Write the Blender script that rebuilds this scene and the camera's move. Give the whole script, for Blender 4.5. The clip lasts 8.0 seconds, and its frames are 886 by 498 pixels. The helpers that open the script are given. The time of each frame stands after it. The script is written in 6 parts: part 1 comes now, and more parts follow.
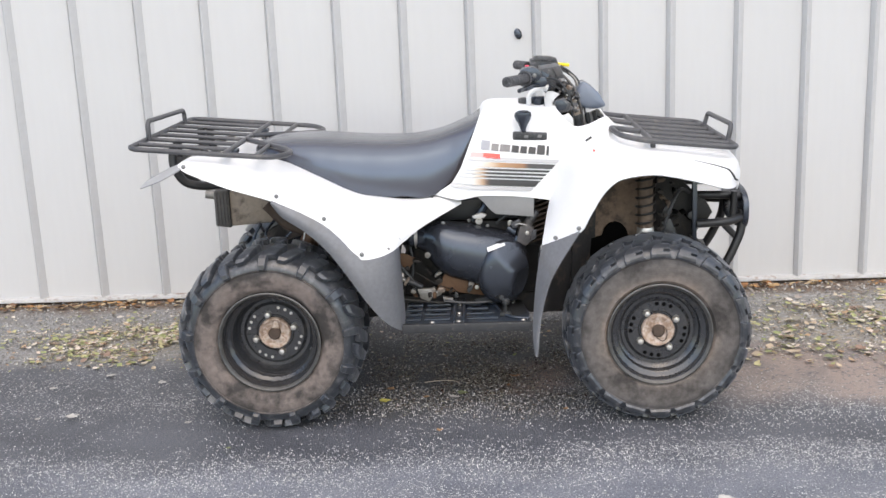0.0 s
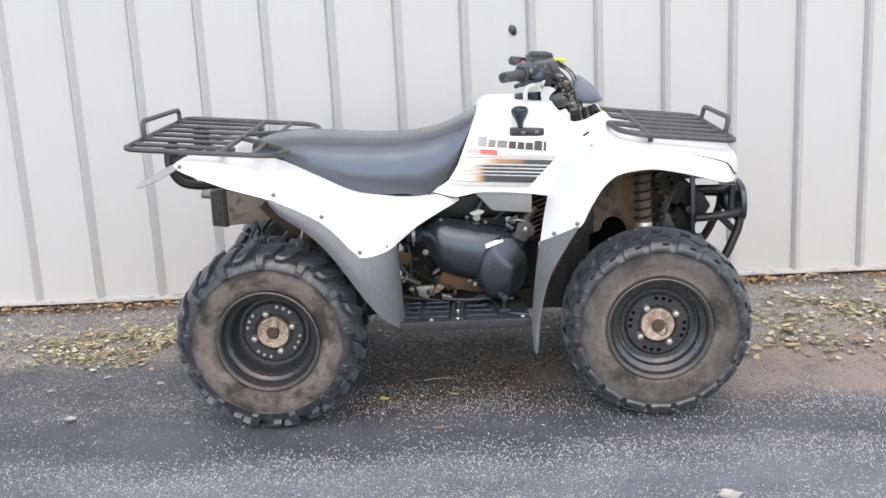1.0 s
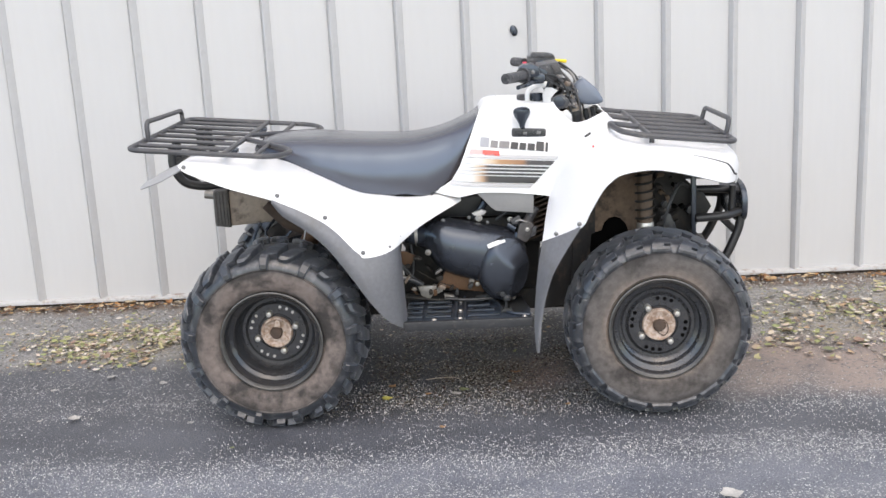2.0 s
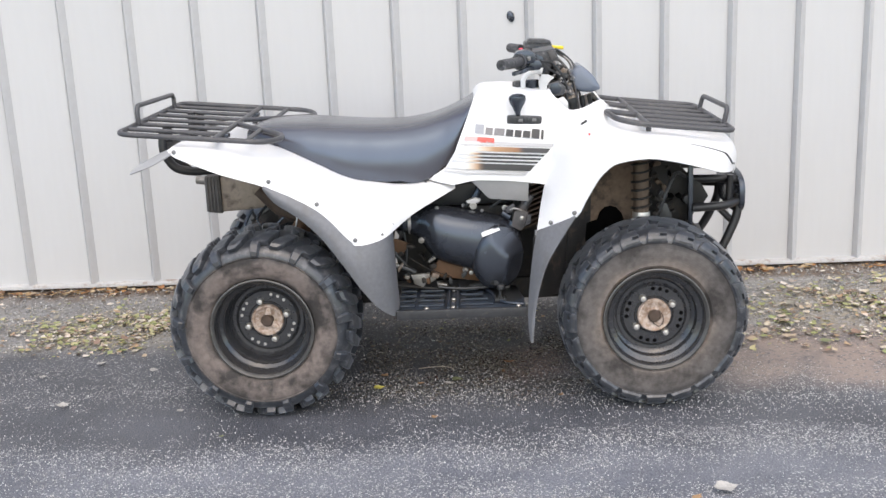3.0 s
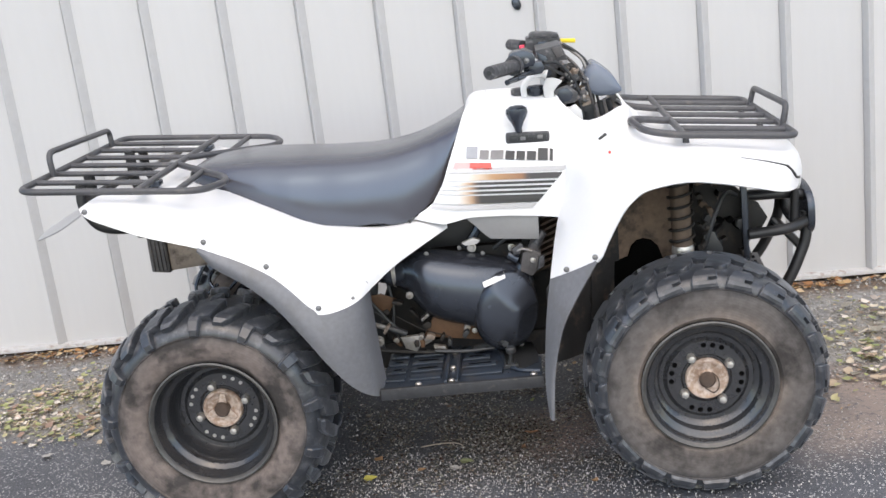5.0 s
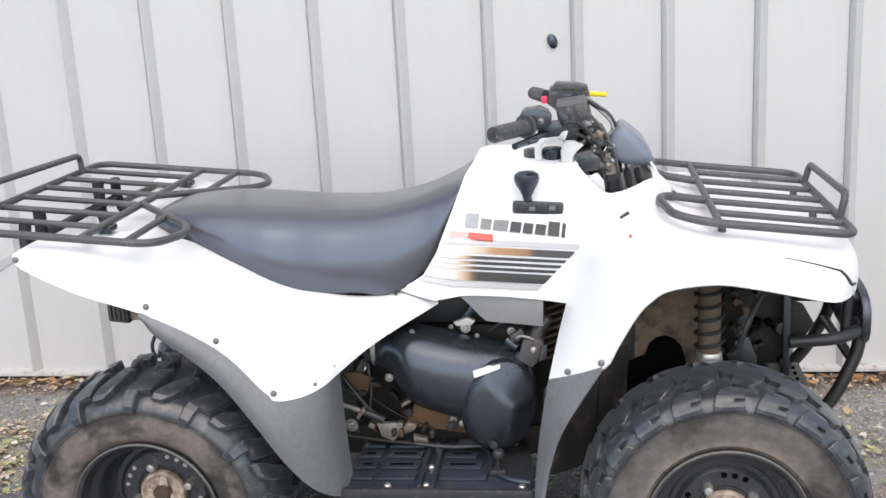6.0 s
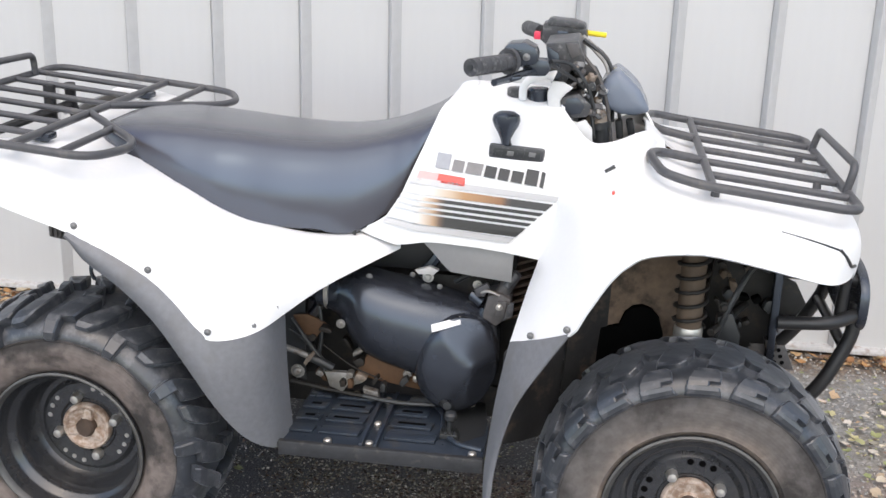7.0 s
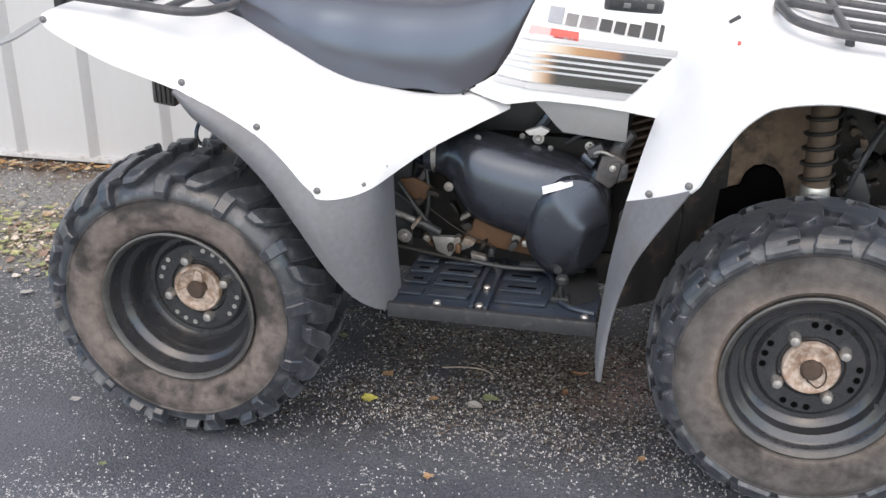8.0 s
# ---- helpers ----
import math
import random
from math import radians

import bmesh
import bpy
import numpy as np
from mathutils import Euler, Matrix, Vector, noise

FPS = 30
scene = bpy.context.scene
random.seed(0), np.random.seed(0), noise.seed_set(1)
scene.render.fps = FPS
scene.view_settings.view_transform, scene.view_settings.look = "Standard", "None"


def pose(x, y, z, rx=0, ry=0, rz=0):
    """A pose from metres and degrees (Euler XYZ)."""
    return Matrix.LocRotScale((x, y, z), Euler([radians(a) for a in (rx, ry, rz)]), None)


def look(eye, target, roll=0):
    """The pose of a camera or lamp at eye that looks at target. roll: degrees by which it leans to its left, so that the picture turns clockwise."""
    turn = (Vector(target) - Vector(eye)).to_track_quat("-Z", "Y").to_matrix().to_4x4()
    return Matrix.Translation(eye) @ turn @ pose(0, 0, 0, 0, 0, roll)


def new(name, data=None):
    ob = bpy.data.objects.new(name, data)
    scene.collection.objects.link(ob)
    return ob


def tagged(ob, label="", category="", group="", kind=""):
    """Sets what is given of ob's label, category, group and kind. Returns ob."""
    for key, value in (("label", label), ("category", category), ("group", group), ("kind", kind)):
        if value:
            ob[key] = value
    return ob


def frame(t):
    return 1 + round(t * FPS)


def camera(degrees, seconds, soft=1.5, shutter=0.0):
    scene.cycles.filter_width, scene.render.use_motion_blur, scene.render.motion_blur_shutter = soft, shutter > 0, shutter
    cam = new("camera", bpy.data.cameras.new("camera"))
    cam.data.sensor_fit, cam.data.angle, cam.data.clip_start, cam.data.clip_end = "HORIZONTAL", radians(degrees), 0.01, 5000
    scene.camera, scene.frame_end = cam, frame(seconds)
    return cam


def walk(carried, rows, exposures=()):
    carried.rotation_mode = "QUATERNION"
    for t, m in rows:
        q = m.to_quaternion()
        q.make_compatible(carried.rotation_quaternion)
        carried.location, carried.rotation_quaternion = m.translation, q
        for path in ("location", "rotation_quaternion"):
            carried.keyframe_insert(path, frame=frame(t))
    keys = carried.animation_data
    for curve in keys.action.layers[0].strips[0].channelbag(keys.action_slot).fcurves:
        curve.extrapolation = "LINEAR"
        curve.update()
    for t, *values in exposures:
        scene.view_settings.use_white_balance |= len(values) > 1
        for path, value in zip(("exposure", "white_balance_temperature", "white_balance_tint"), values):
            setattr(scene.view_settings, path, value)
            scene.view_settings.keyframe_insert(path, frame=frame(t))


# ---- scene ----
cam = camera(44.3, 8.0)
PATH = [
    (0, (-0.047, -3.904, 1.418), (-0.132, -1.962, 0.949), -2.4),
    (0.5, (-0.054, -3.892, 1.417), (-0.136, -1.95, 0.945), -2.6),
    (1, (-0.062, -3.893, 1.41), (-0.136, -1.95, 0.938), -3.0),
    (1.5, (-0.068, -3.906, 1.415), (-0.139, -1.963, 0.944), -2.6),
    (1.7, (-0.075, -3.915, 1.421), (-0.143, -1.972, 0.949), -2.5),
    (2.25, (-0.078, -3.908, 1.420), (-0.152, -1.966, 0.944), -3.9),
    (2.8, (-0.079, -3.897, 1.42), (-0.163, -1.957, 0.938), -5.3),
    (3, (-0.065, -3.868, 1.414), (-0.131, -1.933, 0.916), -2.5),
    (3.5, (-0.037, -3.754, 1.408), (-0.171, -1.831, 0.877), -6.0),
    (3.7, (-0.011, -3.668, 1.413), (-0.124, -1.746, 0.869), -4.6),
    (3.8, (0.023, -3.626, 1.401), (-0.096, -1.698, 0.882), -4.7),
    (4, (0.054, -3.532, 1.428), (-0.079, -1.589, 0.976), -4.7),
    (4.1, (0.073, -3.489, 1.443), (-0.076, -1.537, 1.037), -5.0),
    (4.2, (0.081, -3.466, 1.444), (-0.129, -1.530, 0.987), -6.5),
    (4.3, (0.079, -3.436, 1.436), (-0.168, -1.509, 0.959), -6.5),
    (4.5, (0.083, -3.362, 1.418), (-0.153, -1.433, 0.945), -6.4),
    (4.7, (0.110, -3.273, 1.417), (-0.105, -1.346, 0.927), -5.8),
    (4.9, (0.112, -3.154, 1.413), (-0.050, -1.221, 0.925), -5.9),
    (5, (0.098, -3.09, 1.405), (-0.072, -1.166, 0.886), -6.9),
    (5.2, (0.097, -2.962, 1.45), (-0.027, -1.014, 1.015), -6.9),
    (5.75, (0.172, -2.738, 1.453), (-0.032, -0.812, 0.966), -4.8),
    (6.3, (0.257, -2.531, 1.454), (-0.036, -0.626, 0.924), -2.3),
    (6.5, (0.280, -2.470, 1.453), (-0.036, -0.588, 0.855), -4.2),
    (6.7, (0.277, -2.447, 1.438), (-0.052, -0.551, 0.893), -2.7),
    (6.8, (0.285, -2.429, 1.421), (-0.017, -0.526, 0.883), -0.3),
    (7, (0.268, -2.419, 1.407), (0.003, -0.533, 0.798), 1.6),
    (7.2, (0.241, -2.414, 1.365), (-0.129, -0.560, 0.712), 1.2),
    (7.3, (0.233, -2.408, 1.347), (-0.156, -0.564, 0.677), 1.4),
    (7.5, (0.219, -2.391, 1.322), (-0.182, -0.568, 0.604), 0.9),
    (7.7, (0.208, -2.403, 1.317), (-0.179, -0.592, 0.562), -0.4),
    (8, (0.209, -2.399, 1.316), (-0.192, -0.605, 0.527), 0.0),
]
walk(cam, [(t, look(eye, target, roll)) for t, eye, target, roll in PATH], [(0, 1.16, 7300, 10), (8, 1.12, 7260, 10)])

# ---- world, sun, exposure ----
world = bpy.data.worlds.new("sky")
scene.world = world
world.use_nodes = True
wn = world.node_tree
sky = wn.nodes.new("ShaderNodeTexSky")
sky.sky_type, sky.sun_disc = "NISHITA", False
sky.sun_elevation, sky.sun_rotation = radians(57), radians(172)
wn.links.new(sky.outputs[0], wn.nodes["Background"].inputs[0])
wn.nodes["Background"].inputs[1].default_value = 0.15
sun_data = bpy.data.lights.new("sun", "SUN")
sun_data.energy, sun_data.angle, sun_data.color = 1.1, radians(95), (1.0, 0.90, 0.77)
sun = new("sun", sun_data)
sun.matrix_world = look((1.0, -7.4, 11.4), (0, 0, 0))

# ---- materials ----


def material(name, color, rough=0.5, metal=0.0, var=0.15, scale=6.0, fine=80.0, bump=0.0, spec=0.5, coat=0.0,
             second=None, stain=0.0, per_piece=0.0):
    """Principled surface: two scales of variation of one colour, an optional second stain colour, fine relief."""
    m = bpy.data.materials.new(name)
    m.use_nodes = True
    n, l = m.node_tree.nodes, m.node_tree.links
    b = n["Principled BSDF"]
    co = n.new("ShaderNodeTexCoord").outputs["Object"]
    big, small = n.new("ShaderNodeTexNoise"), n.new("ShaderNodeTexNoise")
    for k, s in ((big, scale), (small, fine)):
        k.inputs["Scale"].default_value, k.inputs["Detail"].default_value = s, 5
        l.new(co, k.inputs["Vector"])
    add = n.new("ShaderNodeMath")
    add.operation = "ADD"
    l.new(big.outputs[0], add.inputs[0]), l.new(small.outputs[0], add.inputs[1])
    ramp = n.new("ShaderNodeValToRGB")
    c = Vector(color)
    ramp.color_ramp.elements[0].position, ramp.color_ramp.elements[1].position = 0.3, 0.7
    ramp.color_ramp.elements[0].color = (*(c * (1 - var)), 1)
    ramp.color_ramp.elements[1].color = (*(c * (1 + var)), 1)
    half = n.new("ShaderNodeMath")
    half.operation = "MULTIPLY"
    half.inputs[1].default_value = 0.5
    l.new(add.outputs[0], half.inputs[0]), l.new(half.outputs[0], ramp.inputs[0])
    out = ramp.outputs[0]
    if second:
        mask, cut, mix = n.new("ShaderNodeTexNoise"), n.new("ShaderNodeValToRGB"), n.new("ShaderNodeMix")
        mask.inputs["Scale"].default_value, mask.inputs["Detail"].default_value = scale * 1.7, 8
        mask.inputs["Roughness"].default_value = 0.65
        l.new(co, mask.inputs["Vector"])
        cut.color_ramp.elements[0].position, cut.color_ramp.elements[1].position = 0.62 - 0.35 * stain, 0.78 - 0.3 * stain
        l.new(mask.outputs[0], cut.inputs[0])
        mix.data_type = "RGBA"
        l.new(cut.outputs[0], mix.inputs["Factor"]), l.new(out, mix.inputs["A"])
        mix.inputs["B"].default_value = (*second, 1)
        out = mix.outputs["Result"]
    if per_piece:
        info, hsv = n.new("ShaderNodeObjectInfo"), n.new("ShaderNodeHueSaturation")
        rng = n.new("ShaderNodeMapRange")
        rng.inputs["To Min"].default_value, rng.inputs["To Max"].default_value = 1 - per_piece, 1 + per_piece
        l.new(info.outputs["Random"], rng.inputs["Value"]), l.new(rng.outputs[0], hsv.inputs["Value"])
        l.new(out, hsv.inputs["Color"])
        out = hsv.outputs[0]
    l.new(out, b.inputs["Base Color"])
    rr = n.new("ShaderNodeMapRange")
    rr.inputs["To Min"].default_value, rr.inputs["To Max"].default_value = max(0.03, rough - 0.1), min(1, rough + 0.1)
    l.new(half.outputs[0], rr.inputs["Value"]), l.new(rr.outputs[0], b.inputs["Roughness"])
    b.inputs["Metallic"].default_value, b.inputs["Specular IOR Level"].default_value = metal, spec
    b.inputs["Coat Weight"].default_value = coat
    if bump:
        bp = n.new("ShaderNodeBump")
        bp.inputs["Strength"].default_value, bp.inputs["Distance"].default_value = bump, 0.004
        l.new(half.outputs[0], bp.inputs["Height"]), l.new(bp.outputs[0], b.inputs["Normal"])
    return m


WHITE = material("white_plastic", (0.80, 0.80, 0.80), 0.34, var=0.02, scale=3, second=(0.70, 0.69, 0.66), stain=0.02)
GREY = material("grey_plastic", (0.165, 0.168, 0.180), 0.44, var=0.16, scale=5, second=(0.145, 0.142, 0.142), stain=0.22, bump=0.08)
COWL = material("pale_cowl_plastic", (0.62, 0.62, 0.62), 0.45, var=0.05, scale=9, second=(0.48, 0.47, 0.45), stain=0.12)
# tail flap paler than the grey parts: light through it put into colour
FLAP = material("backlit_grey_flap", (0.36, 0.36, 0.365), 0.5, var=0.06, scale=6)
VINYL = material("black_vinyl", (0.070, 0.063, 0.066), 0.27, var=0.02, scale=3, fine=9, spec=1.0, coat=0.4)
VINYL.node_tree.nodes["Principled BSDF"].inputs["Coat Roughness"].default_value = 0.22
VINYL.node_tree.links.remove(VINYL.node_tree.nodes["Principled BSDF"].inputs["Roughness"].links[0])
VINYL.node_tree.nodes["Principled BSDF"].inputs["Roughness"].default_value = 0.27
# blue specular tint puts the sky's blue gloss into the vinyl
VINYL.node_tree.nodes["Principled BSDF"].inputs["Specular Tint"].default_value = (0.42, 0.68, 1.0, 1)
for k in VINYL.node_tree.nodes:
    if k.bl_idname == "ShaderNodeTexNoise":
        k.inputs["Detail"].default_value = 0.5
RACK = material("grey_painted_tube", (0.064, 0.064, 0.069), 0.40, var=0.2, scale=14, second=(0.12, 0.112, 0.105), stain=0.12)
BLACK_TUBE = material("black_painted_tube", (0.018, 0.018, 0.019), 0.38, var=0.2, scale=14)
CONTROL = material("dusty_black_plastic", (0.050, 0.051, 0.056), 0.38, var=0.4, scale=45, second=(0.20, 0.195, 0.195), stain=0.25, bump=0.12)
# near-black, mainly for openings, slots, seams: their shade is in the colour
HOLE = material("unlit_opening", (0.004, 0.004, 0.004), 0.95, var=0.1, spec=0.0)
SCUFF = material("scuffed_dark_plastic", (0.085, 0.080, 0.080), 0.6, var=0.25, scale=20, second=(0.15, 0.13, 0.12), stain=0.2)
MESHBROWN = material("dark_brown_radiator", (0.055, 0.036, 0.026), 0.7, var=0.3, scale=40)
PINK = material("faded_pink_print", (0.70, 0.40, 0.39), 0.4, var=0.08, scale=30)
BLACK = material("black_plastic", (0.022, 0.024, 0.030), 0.24, var=0.20, scale=9, fine=24, spec=0.95)
# weaker blue tint, again for sky gloss on the black parts
BLACK.node_tree.nodes["Principled BSDF"].inputs["Specular Tint"].default_value = (0.72, 0.84, 1.0, 1)
MUDBLACK = material("mud_splashed_black_plastic", (0.027, 0.026, 0.026), 0.50, var=0.3, scale=9, second=(0.115, 0.085, 0.064), stain=0.28, bump=0.2)
RUBBER = material("tread_rubber", (0.019, 0.022, 0.028), 0.33, var=0.4, scale=14, second=(0.095, 0.096, 0.103), stain=0.32, bump=0.25, spec=0.9)
# sheen of dusty rubber, its tint made blue for sky gloss
RUBBER.node_tree.nodes["Principled BSDF"].inputs["Sheen Weight"].default_value = 0.15
RUBBER.node_tree.nodes["Principled BSDF"].inputs["Sheen Tint"].default_value = (0.80, 0.88, 1.0, 1)


def sidewall(name, rings, smudge):
    """Dusty rubber: dirt in rings round the bead, broken by soft dark smudges."""
    m = material(name, (0.13, 0.11, 0.10), 0.78, var=0.22, scale=7, fine=140, bump=0.15, spec=0.25)
    n, l = m.node_tree.nodes, m.node_tree.links
    sep, ln, ramp = n.new("ShaderNodeSeparateXYZ"), n.new("ShaderNodeVectorMath"), n.new("ShaderNodeValToRGB")
    flat, add, wob = n.new("ShaderNodeCombineXYZ"), n.new("ShaderNodeMath"), n.new("ShaderNodeTexNoise")
    co = n["Texture Coordinate"].outputs["Object"]
    l.new(co, sep.inputs[0]), l.new(sep.outputs[0], flat.inputs[0]), l.new(sep.outputs[2], flat.inputs[2])
    ln.operation = "LENGTH"
    l.new(flat.outputs[0], ln.inputs[0])
    wob.inputs["Scale"].default_value, wob.inputs["Detail"].default_value = 9, 6
    l.new(co, wob.inputs["Vector"])
    mr = n.new("ShaderNodeMapRange")
    mr.inputs["To Min"].default_value, mr.inputs["To Max"].default_value = -0.045, 0.045
    l.new(wob.outputs[0], mr.inputs["Value"])
    l.new(ln.outputs["Value"], add.inputs[0]), l.new(mr.outputs[0], add.inputs[1])
    norm = n.new("ShaderNodeMapRange")
    norm.inputs["From Min"].default_value, norm.inputs["From Max"].default_value = 0.16, 0.27
    l.new(add.outputs[0], norm.inputs["Value"]), l.new(norm.outputs[0], ramp.inputs[0])
    e = ramp.color_ramp.elements
    while len(e) < len(rings):
        e.new(0.5)
    for k, (r, c) in enumerate(rings):
        e[k].position, e[k].color = (r - 0.16) / 0.11, (*c, 1)
    dark, cutr, mix, grain = n.new("ShaderNodeTexNoise"), n.new("ShaderNodeValToRGB"), n.new("ShaderNodeMix"), n.new("ShaderNodeMix")
    dark.inputs["Scale"].default_value, dark.inputs["Detail"].default_value, dark.inputs["Roughness"].default_value = 8, 7, 0.6
    l.new(co, dark.inputs["Vector"])
    cutr.color_ramp.elements[0].position, cutr.color_ramp.elements[1].position = 0.66 - smudge, 0.80 - smudge
    l.new(dark.outputs[0], cutr.inputs[0])
    mix.data_type, grain.data_type, grain.blend_type = "RGBA", "RGBA", "MULTIPLY"
    l.new(cutr.outputs[0], mix.inputs["Factor"]), l.new(ramp.outputs[0], mix.inputs["A"])
    mix.inputs["B"].default_value = (0.052, 0.047, 0.045, 1)
    fine = n.new("ShaderNodeTexNoise")
    fine.inputs["Scale"].default_value, fine.inputs["Detail"].default_value = 60, 8
    l.new(co, fine.inputs["Vector"])
    tone = n.new("ShaderNodeValToRGB")
    tone.color_ramp.elements[0].position, tone.color_ramp.elements[1].position = 0.3, 0.7
    tone.color_ramp.elements[0].color, tone.color_ramp.elements[1].color = (0.74, 0.73, 0.72, 1), (1.05, 1.05, 1.05, 1)
    l.new(fine.outputs[0], tone.inputs[0])
    grain.inputs["Factor"].default_value = 1.0
    l.new(mix.outputs["Result"], grain.inputs["A"]), l.new(tone.outputs[0], grain.inputs["B"])
    l.new(grain.outputs["Result"], n["Principled BSDF"].inputs["Base Color"])
    wave, bp = n.new("ShaderNodeMath"), n.new("ShaderNodeBump")
    wave.operation = "PINGPONG"
    wave.inputs[1].default_value = 0.0035
    l.new(ln.outputs["Value"], wave.inputs[0])
    scuff = n.new("ShaderNodeMath")
    scuff.operation = "MULTIPLY_ADD"
    scuff.inputs[1].default_value = 60.0
    l.new(wave.outputs[0], scuff.inputs[0]), l.new(fine.outputs[0], scuff.inputs[2])
    bp.inputs["Strength"].default_value, bp.inputs["Distance"].default_value = 0.25, 0.003
    l.new(scuff.outputs[0], bp.inputs["Height"]), l.new(bp.outputs[0], n["Principled BSDF"].inputs["Normal"])
    return m


SIDE_REAR = sidewall("dusty_rear_sidewall", [(0.165, (0.135, 0.115, 0.106)), (0.185, (0.193, 0.159, 0.144)), (0.220, (0.180, 0.150, 0.138)), (0.236, (0.155, 0.133, 0.123)), (0.250, (0.065, 0.061, 0.062))], 0.20)
SIDE_FRONT = sidewall("dusty_front_sidewall", [(0.163, (0.243, 0.194, 0.162)), (0.178, (0.194, 0.164, 0.146)), (0.203, (0.137, 0.122, 0.114)), (0.236, (0.126, 0.115, 0.110)), (0.258, (0.063, 0.060, 0.061))], 0.17)
RIM = material("black_steel_rim", (0.026, 0.027, 0.030), 0.24, var=0.22, scale=9, fine=60, second=(0.045, 0.042, 0.040), stain=0.16, spec=0.9)
LIP = material("worn_rim_edge", (0.10, 0.097, 0.093), 0.45, metal=0.4, var=0.25, scale=20)
RUST = material("rusty_hub", (0.33, 0.225, 0.165), 0.62, metal=0.2, var=0.35, scale=35, second=(0.60, 0.50, 0.43), stain=0.58)
DARKRUST = material("dark_rust", (0.075, 0.050, 0.037), 0.75, var=0.3, scale=30)
STEEL = material("dull_steel", (0.55, 0.53, 0.50), 0.36, metal=0.8, var=0.15, scale=30)
ALU = material("cast_aluminium", (0.30, 0.29, 0.275), 0.5, metal=0.6, var=0.2, scale=20, second=(0.16, 0.12, 0.09), stain=0.25)
DARKMETAL = material("grimy_engine_metal", (0.020, 0.019, 0.018), 0.6, metal=0.3, var=0.3, scale=18, second=(0.050, 0.037, 0.028), stain=0.24, bump=0.3)
MUD = material("muddy_inner_panel", (0.185, 0.130, 0.092), 0.85, var=0.3, scale=9, second=(0.045, 0.037, 0.031), stain=0.36, bump=0.3)
BROWN = material("brown_baked_steel", (0.135, 0.072, 0.038), 0.6, metal=0.3, var=0.25, scale=14, second=(0.10, 0.06, 0.04), stain=0.2)
BOXMETAL = material("tan_grey_muffler_skin", (0.30, 0.245, 0.20), 0.55, metal=0.3, var=0.2, scale=12, second=(0.11, 0.085, 0.07), stain=0.25)
SHIELD = material("grey_heat_shield", (0.30, 0.30, 0.30), 0.42, metal=0.35, var=0.06, scale=8)
FOOT = material("blue_black_footboard", (0.024, 0.033, 0.048), 0.30, var=0.3, scale=12, second=(0.055, 0.052, 0.050), stain=0.18, spec=0.8, bump=0.1)
FOOTEDGE = material("scuffed_footboard_edge", (0.030, 0.031, 0.034), 0.5, var=0.3, scale=25, second=(0.085, 0.078, 0.072), stain=0.15)
SPRING = material("muddy_spring", (0.095, 0.067, 0.046), 0.75, metal=0.0, var=0.2, scale=20)
BOLT = material("grey_bolt", (0.20, 0.20, 0.20), 0.4, metal=0.5, var=0.1, scale=50)
PODSKIN = material("slate_grey_plastic", (0.150, 0.176, 0.222), 0.24, var=0.03, scale=4, fine=10)
RED = material("red_sticker", (0.80, 0.10, 0.08), 0.4, var=0.08, scale=30)
REDKNOB = material("red_switch", (0.75, 0.05, 0.10), 0.4, var=0.05)
YELLOW = material("yellow_plastic", (0.80, 0.62, 0.03), 0.4, var=0.05)
PAPER = material("white_label_paper", (0.78, 0.78, 0.78), 0.5, var=0.04, scale=40)
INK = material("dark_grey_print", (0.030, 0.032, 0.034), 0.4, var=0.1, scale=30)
INKFADE = material("silver_grey_print", (0.33, 0.34, 0.37), 0.4, var=0.1, scale=30)
INKGREY = material("worn_grey_print", (0.21, 0.20, 0.20), 0.4, var=0.15, scale=30)
SILVER = material("silver_print", (0.50, 0.49, 0.48), 0.45, metal=0.2, var=0.06, scale=30)
# darker grey for the ribs: shade on their slanted faces put into the paint
RIB_SHADE_PAINT = material("shade_toned_rib_paint", (0.462, 0.462, 0.466), 0.5, var=0.05, scale=3, fine=40, second=(0.38, 0.375, 0.37), stain=0.2)
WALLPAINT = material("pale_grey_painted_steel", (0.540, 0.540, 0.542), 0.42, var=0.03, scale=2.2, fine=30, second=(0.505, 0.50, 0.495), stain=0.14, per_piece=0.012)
TRIM = material("grimy_base_trim", (0.48, 0.475, 0.47), 0.5, var=0.15, scale=12, second=(0.25, 0.17, 0.13), stain=0.25)
CONCRETE = material("brown_stained_footing", (0.17, 0.12, 0.085), 0.9, var=0.25, scale=10, second=(0.09, 0.07, 0.06), stain=0.3, bump=0.4)


def fading_print(name, stops):
    """Ink that fades along the machine, from bare white at the rear to black."""
    m = material(name, (0.5, 0.5, 0.5), 0.42, var=0.1, scale=30)
    n, l = m.node_tree.nodes, m.node_tree.links
    sep, ramp, mr = n.new("ShaderNodeSeparateXYZ"), n.new("ShaderNodeValToRGB"), n.new("ShaderNodeMapRange")
    mr.inputs["From Min"].default_value, mr.inputs["From Max"].default_value = -0.18, 0.20
    l.new(n["Texture Coordinate"].outputs["Object"], sep.inputs[0])
    l.new(sep.outputs[0], mr.inputs["Value"]), l.new(mr.outputs[0], ramp.inputs[0])
    e = ramp.color_ramp.elements
    while len(e) < len(stops):
        e.new(0.5)
    for k, (x, c) in enumerate(stops):
        e[k].position, e[k].color = (x + 0.18) / 0.38, (*c, 1)
    l.new(ramp.outputs[0], n["Principled BSDF"].inputs["Base Color"])
    return m


